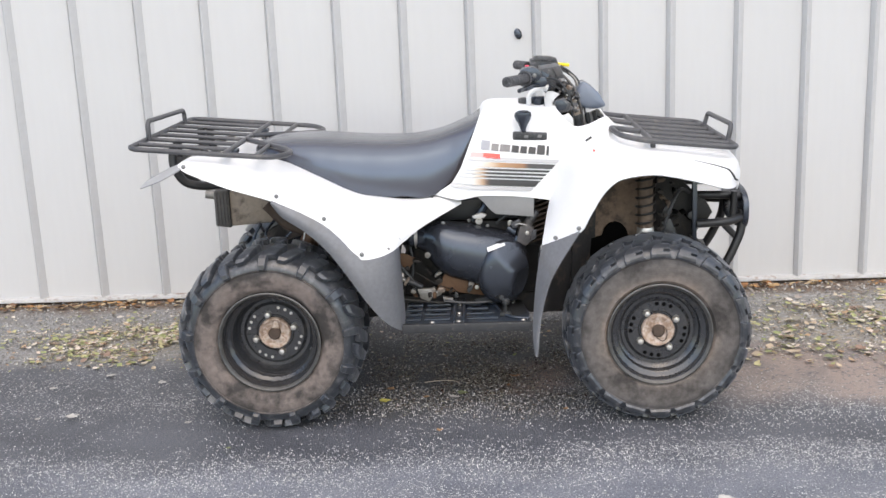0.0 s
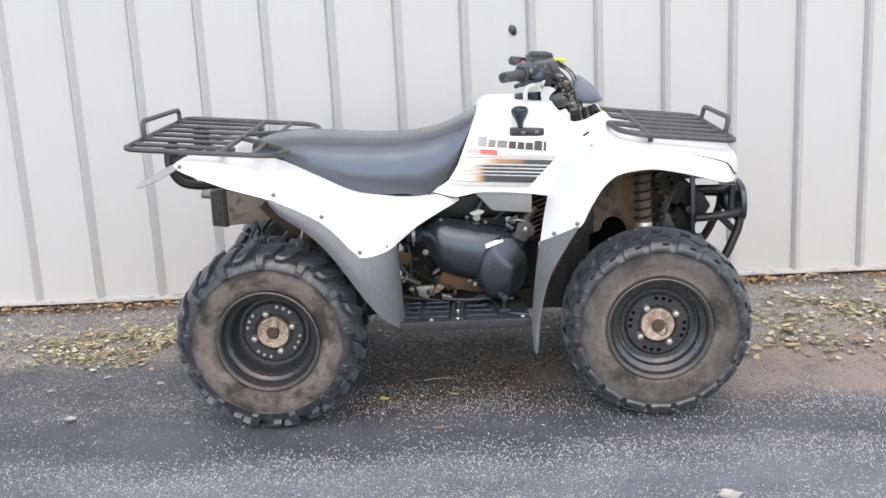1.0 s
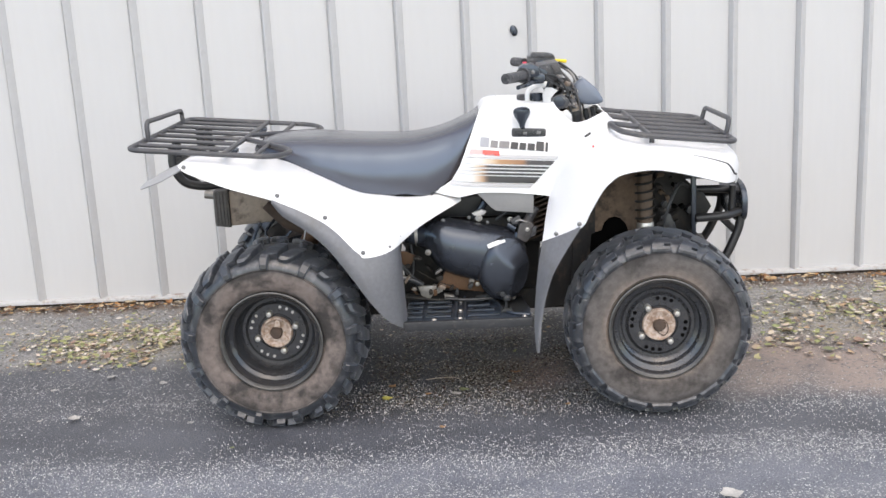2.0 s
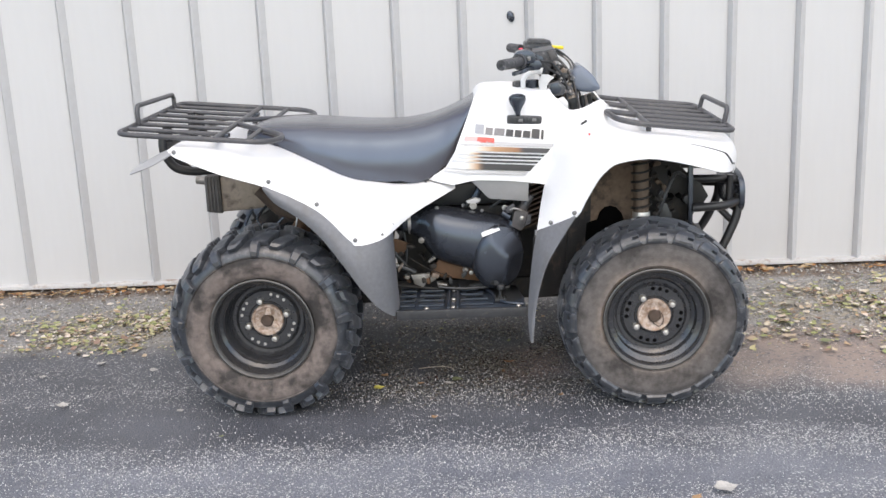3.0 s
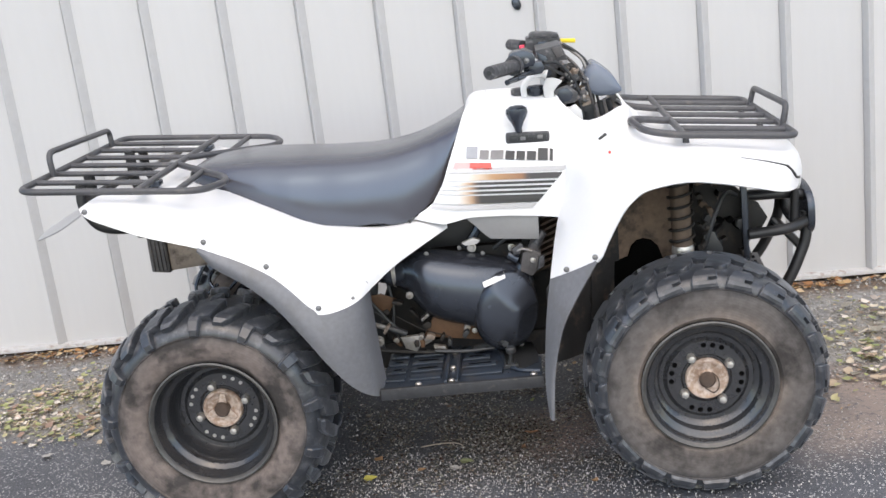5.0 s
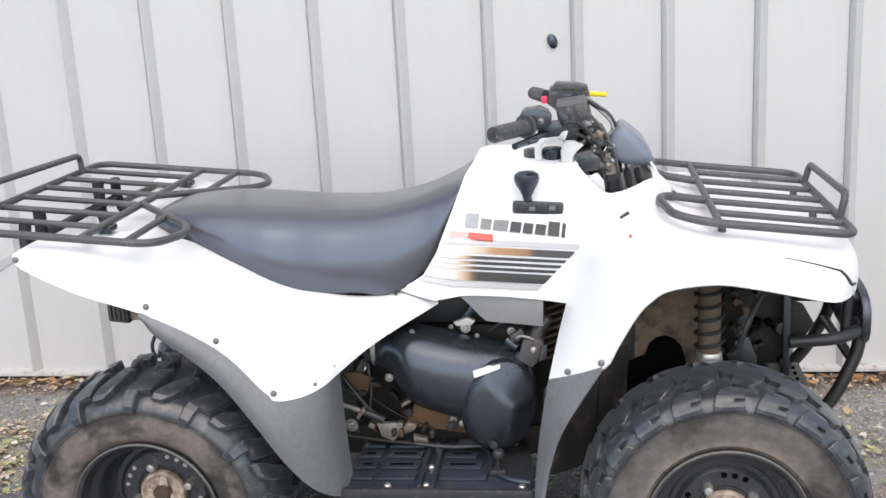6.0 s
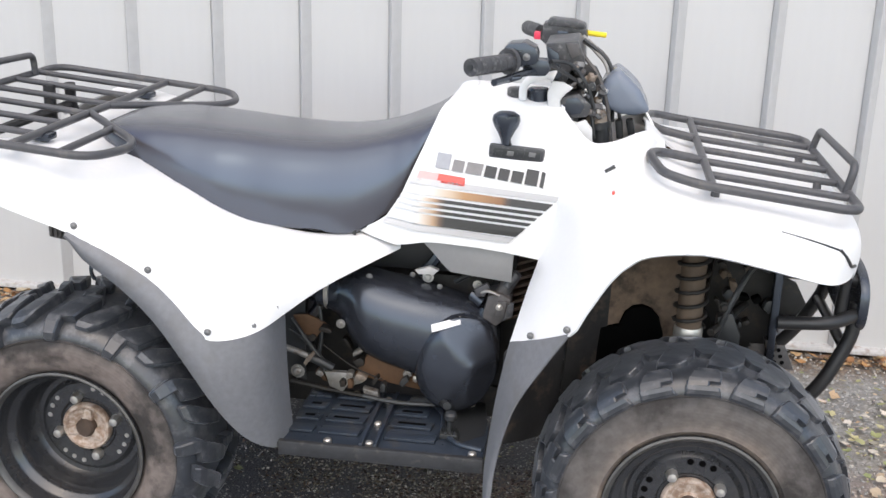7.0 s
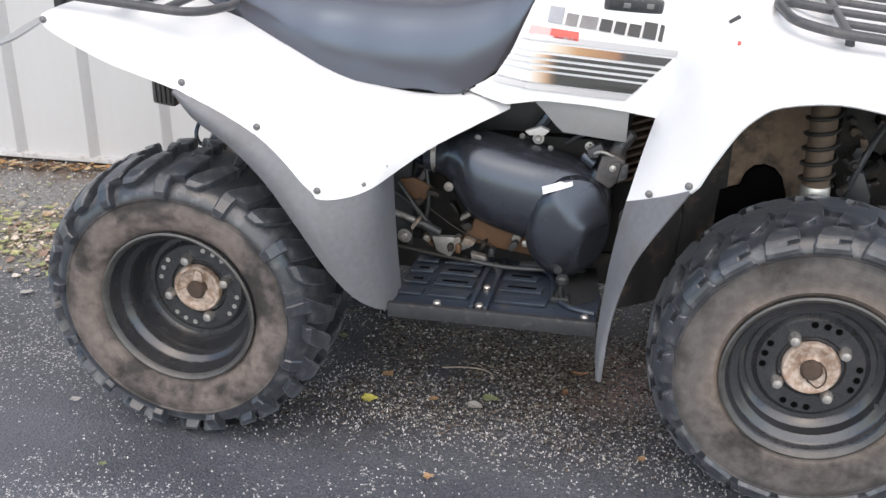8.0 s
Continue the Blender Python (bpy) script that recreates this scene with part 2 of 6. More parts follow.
PRINT_BRONZE = fading_print("bronze_fade_print", [(-0.095, (0.74, 0.74, 0.74)), (-0.035, (0.56, 0.45, 0.34)), (0.0, (0.38, 0.215, 0.10)), (0.08, (0.23, 0.11, 0.048)), (0.092, (0.07, 0.05, 0.04)), (0.102, (0.028, 0.028, 0.028))])
PRINT_BLACK = fading_print("black_fade_print", [(-0.105, (0.74, 0.74, 0.74)), (-0.082, (0.60, 0.51, 0.43)), (-0.062, (0.40, 0.26, 0.16)), (-0.048, (0.12, 0.08, 0.055)), (-0.036, (0.030, 0.029, 0.028)), (0.15, (0.026, 0.026, 0.026))])
PRINT_SILVER = fading_print("silver_fade_print", [(-0.12, (0.62, 0.61, 0.61)), (0.0, (0.47, 0.46, 0.46)), (0.19, (0.41, 0.41, 0.415))])


def grain_wall():
    """Long faint vertical streaks on the painted steel."""
    n, l = WALLPAINT.node_tree.nodes, WALLPAINT.node_tree.links
    for k in [k for k in n if k.bl_idname == "ShaderNodeTexNoise"]:
        mp = n.new("ShaderNodeMapping")
        mp.inputs["Scale"].default_value = (1, 1, 0.12)
        src = k.inputs["Vector"].links[0].from_socket
        l.new(src, mp.inputs["Vector"]), l.new(mp.outputs[0], k.inputs["Vector"])


grain_wall()


def ground_material():
    """Asphalt with pale exposed chips in bands, turning to grey gravelly dirt towards the building."""
    m = bpy.data.materials.new("asphalt_and_gravel")
    m.use_nodes = True
    n, l = m.node_tree.nodes, m.node_tree.links
    b = n["Principled BSDF"]
    co = n.new("ShaderNodeTexCoord").outputs["Object"]

    def noise_at(scale, detail=4, stretch=(1, 1, 1), off=(0, 0, 0)):
        mp, k = n.new("ShaderNodeMapping"), n.new("ShaderNodeTexNoise")
        mp.inputs["Scale"].default_value, mp.inputs["Location"].default_value = stretch, off
        k.inputs["Scale"].default_value, k.inputs["Detail"].default_value = scale, detail
        l.new(co, mp.inputs["Vector"]), l.new(mp.outputs[0], k.inputs["Vector"])
        return k.outputs[0]

    def math_of(op, a, c):
        k = n.new("ShaderNodeMath")
        k.operation = op
        for i, v in ((0, a), (1, c)):
            if isinstance(v, (int, float)):
                k.inputs[i].default_value = v
            else:
                l.new(v, k.inputs[i])
        return k.outputs[0]

    def ranged(v, a, c, lo=0.0, hi=1.0):
        k = n.new("ShaderNodeMapRange")
        k.interpolation_type = "SMOOTHSTEP"
        for i, x in (("From Min", a), ("From Max", c), ("To Min", lo), ("To Max", hi)):
            k.inputs[i].default_value = x
        l.new(v, k.inputs["Value"])
        return k.outputs[0]

    def mixed(f, a, c):
        k = n.new("ShaderNodeMix")
        k.data_type = "RGBA"
        l.new(f, k.inputs["Factor"])
        for s, v in (("A", a), ("B", c)):
            if isinstance(v, tuple):
                k.inputs[s].default_value = (*v, 1)
            else:
                l.new(v, k.inputs[s])
        return k.outputs["Result"]

    def chips(scale, off):
        mp, v = n.new("ShaderNodeMapping"), n.new("ShaderNodeTexVoronoi")
        mp.inputs["Location"].default_value = off
        v.inputs["Scale"].default_value = scale
        l.new(co, mp.inputs["Vector"]), l.new(mp.outputs[0], v.inputs["Vector"])
        sep = n.new("ShaderNodeSeparateColor")
        l.new(v.outputs["Color"], sep.inputs[0])
        return sep.outputs[0], sep.outputs[1], v.outputs["Distance"]

    xyz = n.new("ShaderNodeSeparateXYZ")
    l.new(co, xyz.inputs[0])
    px, py = xyz.outputs[0], xyz.outputs[1]
    wob = math_of("MULTIPLY", math_of("SUBTRACT", noise_at(2.2, 6), 0.5), 0.5)
    yy = math_of("ADD", py, wob)
    # worn bands along the lane, more bare stone towards its middle
    band = noise_at(1.0, 3, (0.25, 3.2, 1), (0, 0.4, 0))
    patch = noise_at(3.0, 5, (1, 1.6, 1), (4, 2, 0))
    clump = noise_at(14.0, 5, (1, 1.3, 1), (7, 1, 0))
    dens = math_of("ADD", math_of("MULTIPLY", band, 0.90), math_of("ADD", math_of("MULTIPLY", patch, 0.30), math_of("MULTIPLY", clump, 0.35)))
    dens = math_of("ADD", dens, ranged(py, -0.50, -0.82, 0.0, 0.11))
    for y0 in (-0.66, -1.0):
        dens = math_of("SUBTRACT", dens, ranged(math_of("ABSOLUTE", math_of("SUBTRACT", yy, y0), 0.0), 0.085, 0.02, 0.0, 0.13))
    c1, s1, d1 = chips(185, (0, 0, 0))
    c2, s2, d2 = chips(105, (3.3, 1.7, 0))
    thr = ranged(dens, 0.61, 1.02, 0.985, 0.60)
    thr2 = ranged(dens, 0.65, 1.04, 1.0, 0.82)
    chip = math_of("MULTIPLY", math_of("GREATER_THAN", c1, thr), math_of("LESS_THAN", d1, 0.5))
    chip2 = math_of("MULTIPLY", math_of("GREATER_THAN", c2, thr2), math_of("LESS_THAN", d2, 0.42))
    anychip = math_of("MAXIMUM", chip, chip2)
    base = mixed(ranged(patch, 0.3, 0.7), (0.039, 0.045, 0.058), (0.067, 0.075, 0.091))
    base = mixed(ranged(noise_at(220, 3), 0.3, 0.7), base, mixed(ranged(patch, 0.3, 0.7), (0.112, 0.116, 0.129), (0.162, 0.166, 0.180)))
    # asphalt tone set by y: raised in front, lowered from -0.68 back
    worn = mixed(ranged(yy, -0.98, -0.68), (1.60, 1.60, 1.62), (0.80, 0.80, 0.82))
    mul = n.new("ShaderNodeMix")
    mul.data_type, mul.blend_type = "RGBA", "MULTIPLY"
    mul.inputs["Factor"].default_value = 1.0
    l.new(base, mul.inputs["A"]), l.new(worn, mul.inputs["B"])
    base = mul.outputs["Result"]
    chipcol = mixed(s1, (0.20, 0.20, 0.20), (0.68, 0.675, 0.66))
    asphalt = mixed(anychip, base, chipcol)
    # dirt and gravel by the building; asphalt colour runs further back under the machine
    stand = math_of("MULTIPLY", ranged(px, -0.95, -0.62), ranged(px, 0.92, 0.66))
    edge = math_of("SUBTRACT", yy, math_of("MULTIPLY", stand, 0.48))
    dirt = mixed(ranged(noise_at(5, 6), 0.35, 0.65), (0.215, 0.215, 0.215), (0.32, 0.32, 0.318))
    dirt = mixed(ranged(noise_at(60, 4), 0.35, 0.7), dirt, (0.19, 0.175, 0.155))
    dirt = mixed(math_of("MULTIPLY", math_of("GREATER_THAN", c2, 0.72), 0.8), dirt, mixed(s2, (0.24, 0.23, 0.22), (0.48, 0.47, 0.45)))
    red = math_of("MULTIPLY", ranged(px, 0.55, 0.85), math_of("MULTIPLY", ranged(yy, -0.46, -0.24), ranged(yy, 0.36, 0.06)))
    red = math_of("MULTIPLY", red, ranged(noise_at(3.5, 5, off=(2, 7, 0)), 0.25, 0.6))
    ground_col = mixed(ranged(edge, 0.08, 0.30), asphalt, dirt)
    ground_col = mixed(math_of("MULTIPLY", math_of("MULTIPLY", red, ranged(noise_at(70, 4), 0.25, 0.5)), 0.85), ground_col, (0.33, 0.255, 0.215))
    rust = math_of("MULTIPLY", math_of("MULTIPLY", ranged(px, -0.12, 0.02), ranged(px, 0.30, 0.16)), math_of("MULTIPLY", ranged(yy, -0.28, -0.12), ranged(yy, 0.12, -0.02)))
    ground_col = mixed(math_of("MULTIPLY", rust, ranged(noise_at(90, 4, off=(6, 1, 0)), 0.38, 0.60)), ground_col, (0.25, 0.165, 0.13))
    # ground colour lowered to four fifths towards the far left
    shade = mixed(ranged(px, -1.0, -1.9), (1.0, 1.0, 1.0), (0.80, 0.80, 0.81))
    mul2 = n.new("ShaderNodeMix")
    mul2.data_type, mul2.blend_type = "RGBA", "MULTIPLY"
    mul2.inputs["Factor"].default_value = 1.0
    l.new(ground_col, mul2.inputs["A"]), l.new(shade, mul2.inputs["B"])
    # unseen ground behind the camera, added as pale gravel to bounce light
    pale = mixed(ranged(noise_at(0.9, 5, off=(3, 9, 0)), 0.3, 0.7), (0.25, 0.24, 0.225), (0.36, 0.345, 0.32))
    pale = mixed(math_of("GREATER_THAN", c2, 0.66), pale, mixed(s2, (0.20, 0.19, 0.18), (0.52, 0.505, 0.48)))
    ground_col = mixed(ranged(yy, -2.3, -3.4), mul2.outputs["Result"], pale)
    # beds of broken leaf under the drifts
    def bed(x0, wx, y0, wy):
        a = math_of("POWER", math_of("DIVIDE", math_of("SUBTRACT", px, x0), wx), 2.0)
        c = math_of("POWER", math_of("DIVIDE", math_of("SUBTRACT", yy, y0), wy), 2.0)
        return ranged(math_of("ADD", a, c), 1.6, 0.2)

    beds = math_of("MAXIMUM", bed(-1.50, 0.40, 0.46, 0.26), bed(1.55, 0.48, 0.45, 0.36))
    beds = math_of("MULTIPLY", beds, ranged(noise_at(38, 6), 0.38, 0.62))
    ground_col = mixed(math_of("MULTIPLY", beds, 0.75), ground_col, mixed(ranged(noise_at(55, 4, off=(5, 5, 0)), 0.35, 0.65), (0.17, 0.135, 0.095), (0.34, 0.29, 0.20)))
    mould = math_of("MULTIPLY", ranged(yy, 0.86, 1.0), ranged(noise_at(26, 5, off=(9, 2, 0)), 0.28, 0.52))
    ground_col = mixed(math_of("MULTIPLY", mould, 0.9), ground_col, mixed(ranged(noise_at(80, 4, off=(1, 8, 0)), 0.4, 0.65), (0.075, 0.050, 0.034), (0.20, 0.125, 0.07)))
    # dark loose leaf crumbs, with the shade under the machine painted in
    crumb_shade = math_of("MULTIPLY", ranged(noise_at(2.0, 4, off=(1, 3, 5)), 0.25, 0.50), math_of("MULTIPLY", math_of("MULTIPLY", ranged(px, -0.75, -0.45), ranged(px, 0.85, 0.6)), math_of("MULTIPLY", ranged(yy, -0.48, -0.22), ranged(yy, 0.80, 0.55))))
    crumb_shade = math_of("MULTIPLY", crumb_shade, ranged(noise_at(140, 4), 0.36, 0.56))
    ground_col = mixed(math_of("MULTIPLY", crumb_shade, 0.72), ground_col, (0.026, 0.024, 0.023))
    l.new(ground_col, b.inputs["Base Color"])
    b.inputs["Roughness"].default_value, b.inputs["Specular IOR Level"].default_value = 0.55, 0.75
    bp = n.new("ShaderNodeBump")
    bp.inputs["Strength"].default_value, bp.inputs["Distance"].default_value = 0.8, 0.006
    hgt = math_of("ADD", noise_at(160, 3), math_of("MULTIPLY", anychip, 0.5))
    l.new(hgt, bp.inputs["Height"]), l.new(bp.outputs[0], b.inputs["Normal"])
    return m


GROUND = ground_material()


def island_material(name, stops, rough=0.8):
    """Colours that change from piece to piece of one joined mesh."""
    m = bpy.data.materials.new(name)
    m.use_nodes = True
    n, l = m.node_tree.nodes, m.node_tree.links
    b = n["Principled BSDF"]
    geo, ramp = n.new("ShaderNodeNewGeometry"), n.new("ShaderNodeValToRGB")
    ramp.color_ramp.interpolation = "CONSTANT"
    e = ramp.color_ramp.elements
    while len(e) < len(stops):
        e.new(0.5)
    for i, c in enumerate(stops):
        e[i].position, e[i].color = i / len(stops), (*c, 1)
    l.new(geo.outputs["Random Per Island"], ramp.inputs[0])
    tex = n.new("ShaderNodeTexNoise")
    tex.inputs["Scale"].default_value = 90
    mix = n.new("ShaderNodeMix")
    mix.data_type, mix.blend_type = "RGBA", "MULTIPLY"
    mix.inputs["Factor"].default_value = 0.3
    l.new(ramp.outputs[0], mix.inputs["A"]), l.new(tex.outputs[0], mix.inputs["B"])
    l.new(mix.outputs["Result"], b.inputs["Base Color"])
    b.inputs["Roughness"].default_value, b.inputs["Specular IOR Level"].default_value = rough, 0.25
    return m


LEAVES = island_material("dry_leaves", [(0.50, 0.46, 0.27), (0.52, 0.37, 0.24), (0.33, 0.31, 0.26), (0.36, 0.38, 0.18), (0.24, 0.19, 0.15), (0.56, 0.45, 0.33), (0.42, 0.42, 0.22), (0.66, 0.58, 0.46), (0.32, 0.22, 0.17), (0.70, 0.64, 0.56), (0.40, 0.42, 0.20), (0.71, 0.58, 0.49), (0.26, 0.20, 0.15), (0.54, 0.49, 0.28), (0.34, 0.38, 0.18), (0.40, 0.35, 0.31), (0.76, 0.69, 0.61)])
RUSSET = island_material("russet_leaves", [(0.46, 0.25, 0.11), (0.34, 0.17, 0.08), (0.22, 0.13, 0.08), (0.52, 0.34, 0.18), (0.58, 0.44, 0.28), (0.17, 0.11, 0.08), (0.40, 0.27, 0.14), (0.50, 0.42, 0.30)])
STONES = island_material("grey_gravel", [(0.34, 0.33, 0.32), (0.46, 0.45, 0.43), (0.26, 0.25, 0.24), (0.60, 0.59, 0.56), (0.21, 0.20, 0.20), (0.40, 0.38, 0.35)])
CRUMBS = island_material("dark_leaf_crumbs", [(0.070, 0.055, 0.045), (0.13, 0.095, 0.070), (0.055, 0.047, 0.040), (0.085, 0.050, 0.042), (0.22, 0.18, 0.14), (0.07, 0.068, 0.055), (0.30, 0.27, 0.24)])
PALECRUMBS = island_material("pale_leaf_crumbs", [(0.30, 0.28, 0.24), (0.46, 0.44, 0.40), (0.20, 0.18, 0.15), (0.62, 0.60, 0.56), (0.26, 0.20, 0.16), (0.36, 0.36, 0.28)])
CHIPS = island_material("pale_stone_chips", [(0.50, 0.495, 0.48), (0.34, 0.335, 0.33), (0.76, 0.75, 0.72), (0.42, 0.415, 0.41), (0.58, 0.575, 0.56)])


def leaf_mat(name, color):
    return material(name, color, 0.75, var=0.2, scale=40, fine=150)


# ---- mesh helpers ----


def part(name, bm, mat, parent=None, label="", smooth=True, at=None):
    """Links a bmesh as one mesh object under a thing or a part."""
    me = bpy.data.meshes.new(name)
    bm.normal_update()
    bm.to_mesh(me)
    bm.free()
    for mm in (mat if isinstance(mat, (list, tuple)) else [mat]):
        me.materials.append(mm)
    if smooth:
        me.shade_smooth()
        me.set_sharp_from_angle(angle=radians(38))
    ob = new(name, me)
    if parent:
        ob.parent = parent
    if at is not None:
        ob.matrix_basis = at
    if label:
        ob["label"] = label
    return ob


def again(ob, parent, at):
    """The same part once more, sharing its mesh."""
    o = new(ob.name.split(".")[0], ob.data)
    o.parent, o.matrix_basis = parent, at
    if "label" in ob:
        o["label"] = ob["label"]
    return o


def spline(pts, n=6, closed=False):
    """Points on a smooth curve through pts."""
    p = [Vector(q) for q in pts]
    out, m = [], len(p)
    for i in range(m if closed else m - 1):
        a, b, c, d = (p[(i - 1) % m] if closed or i else p[0], p[i], p[(i + 1) % m], p[(i + 2) % m] if closed or i + 2 < m else p[-1])
        for k in range(n):
            t = k / n
            out.append(0.5 * ((2 * b) + (c - a) * t + (2 * a - 5 * b + 4 * c - d) * t * t + (3 * b - a - 3 * c + d) * t ** 3))
    if not closed:
        out.append(p[-1])
    return out


def fillet(pts, r, n=5, closed=False):
    """A polyline with its corners rounded."""
    p = [Vector(q) for q in pts]
    out, m = [], len(p)
    for i in range(m):
        if not closed and i in (0, m - 1):
            out.append(p[i])
            continue
        a, b, c = p[i - 1], p[i], p[(i + 1) % m]
        u, v = (a - b), (c - b)
        d = min(r, u.length * 0.45, v.length * 0.45)
        s, e = b + u.normalized() * d, b + v.normalized() * d
        for k in range(n + 1):
            t = k / n
            out.append((1 - t) ** 2 * s + 2 * t * (1 - t) * b + t * t * e)
    return out


def tube(pts, r, seg=10, closed=False, bm=None, taper=None):
    """A round bar along a line, with closed ends."""
    bm = bm or bmesh.new()
    p = [Vector(q) for q in pts]
    m = len(p)
    rings, side = [], None
    for i in range(m):
        if closed:
            d = (p[(i + 1) % m] - p[i - 1]).normalized()
        else:
            d = (p[min(i + 1, m - 1)] - p[max(i - 1, 0)]).normalized()
        if side is None:
            side = d.orthogonal().normalized()
        side = (side - d * side.dot(d)).normalized()
        up = d.cross(side)
        rr = r if taper is None else r * (taper[0] + (taper[1] - taper[0]) * i / (m - 1))
        rings.append([bm.verts.new(p[i] + rr * (math.cos(2 * math.pi * k / seg) * side + math.sin(2 * math.pi * k / seg) * up)) for k in range(seg)])
    for i in range(m if closed else m - 1):
        a, b = rings[i], rings[(i + 1) % m]
        off = 0
        if closed and i == m - 1:
            off = min(range(seg), key=lambda o: (b[o].co - a[0].co).length)
        for k in range(seg):
            bm.faces.new((a[k], a[(k + 1) % seg], b[(k + 1 + off) % seg], b[(k + off) % seg]))
    if not closed:
        bm.faces.new(list(reversed(rings[0])))
        bm.faces.new(rings[-1])
    return bm


def lathe(profile, seg=32, axis="y", bm=None, mats=None, centre=(0, 0, 0), squash=1.0, capped=True):
    """A turned shape: profile of (radius, place along the axis)."""
    bm = bm or bmesh.new()
    c = Vector(centre)
    rings = []
    for r, a in profile:
        ring = []
        for k in range(seg):
            t = 2 * math.pi * k / seg
            u, v = r * math.cos(t), r * math.sin(t) * squash
            q = {"y": (u, a, v), "x": (a, u, v), "z": (u, v, a)}[axis]
            ring.append(bm.verts.new(c + Vector(q)))
        rings.append(ring)
    for i in range(len(rings) - 1):
        for k in range(seg):
            f = bm.faces.new((rings[i][k], rings[i][(k + 1) % seg], rings[i + 1][(k + 1) % seg], rings[i + 1][k]))
            if mats:
                f.material_index = mats[i]
    for ring in (rings[0], rings[-1]) if capped else ():
        if (ring[0].co - ring[seg // 2].co).length > 1e-5:
            bm.faces.new(ring)
    bmesh.ops.remove_doubles(bm, verts=bm.verts[:], dist=1e-6)
    bmesh.ops.recalc_face_normals(bm, faces=bm.faces[:])
    return bm


def grid(rows, thick=0.004, bm=None, mirror=False):
    """A curved skin through rows of points, with a real thickness."""
    bm = bm or bmesh.new()
    for flip in ((1, -1) if mirror else (1,)):
        me = [[Vector((q[0], q[1] * flip, q[2])) for q in row] for row in rows]
        nr, nc = len(me), len(me[0])
        nor = [[None] * nc for _ in range(nr)]
        for i in range(nr):
            for j in range(nc):
                du = me[min(i + 1, nr - 1)][j] - me[max(i - 1, 0)][j]
                dv = me[i][min(j + 1, nc - 1)] - me[i][max(j - 1, 0)]
                x = du.cross(dv)
                nor[i][j] = x.normalized() if x.length > 1e-9 else Vector((0, 0, 1))
        a = [[bm.verts.new(me[i][j] + nor[i][j] * thick / 2) for j in range(nc)] for i in range(nr)]
        b = [[bm.verts.new(me[i][j] - nor[i][j] * thick / 2) for j in range(nc)] for i in range(nr)]
        for i in range(nr - 1):
            for j in range(nc - 1):
                bm.faces.new((a[i][j], a[i + 1][j], a[i + 1][j + 1], a[i][j + 1]))
                bm.faces.new((b[i][j], b[i][j + 1], b[i + 1][j + 1], b[i + 1][j]))
        edge = [(i, 0) for i in range(nr)] + [(nr - 1, j) for j in range(1, nc)] + [(i, nc - 1) for i in range(nr - 2, -1, -1)] + [(0, j) for j in range(nc - 2, 0, -1)]
        for k in range(len(edge)):
            (i, j), (p, q) = edge[k], edge[(k + 1) % len(edge)]
            try:
                bm.faces.new((a[i][j], b[i][j], b[p][q], a[p][q]))
            except ValueError:
                pass
    bmesh.ops.recalc_face_normals(bm, faces=bm.faces[:])
    return bm


def plate(outline, y0, y1, bevel=0.003, bm=None, plane="xz"):
    """A flat outline given a thickness, with softened edges. plane xz: y0 to y1; xy: z0 to z1; yz: x0 to x1."""
    bm = bm or bmesh.new()
    own = bmesh.new()
    put = {"xz": lambda u, v, w: (u, w, v), "xy": lambda u, v, w: (u, v, w), "yz": lambda u, v, w: (w, u, v)}[plane]
    a = [own.verts.new(put(u, v, y0)) for u, v in outline]
    b = [own.verts.new(put(u, v, y1)) for u, v in outline]
    n = len(a)
    own.faces.new(a), own.faces.new(list(reversed(b)))
    for k in range(n):
        own.faces.new((a[k], b[k], b[(k + 1) % n], a[(k + 1) % n]))
    bmesh.ops.recalc_face_normals(own, faces=own.faces[:])
    if bevel:
        bmesh.ops.bevel(own, geom=[e for e in own.edges if e.calc_face_angle(0) > 0.6], offset=bevel, segments=2, profile=0.6, affect="EDGES", clamp_overlap=True)
    return merge(bm, own)


def merge(bm, other, m=None):
    """Adds another bmesh, moved by m, and frees it."""
    tab = {}
    for v in other.verts:
        tab[v] = bm.verts.new(m @ v.co if m else v.co)
    for f in other.faces:
        try:
            g = bm.faces.new([tab[v] for v in f.verts])
            g.material_index = f.material_index
        except ValueError:
            pass
    other.free()
    return bm


def block(x0, x1, y0, y1, z0, z1, bevel=0.004, bm=None):
    return plate([(x0, z0), (x1, z0), (x1, z1), (x0, z1)], y0, y1, bevel, bm)


def bolt(r=0.008, h=0.006, seg=10):
    """A domed screw head that faces -y."""
    return lathe([(r * 1.5, 0.001), (r * 1.5, -0.0015), (r, -0.002), (r * 0.95, -h * 0.7), (r * 0.6, -h), (0.0001, -h)], seg)


def lerp(tab, x):
    """Value at x of a table of (x, value)."""
    for (a, u), (b, v) in zip(tab, tab[1:]):
        if x <= b:
            return u + (v - u) * max(0.0, (x - a) / (b - a))
    return tab[-1][1]


# ---- setting: ground, building wall ----
WALL_Y, RIB, RIB0 = 1.115, 0.3013, -2.215


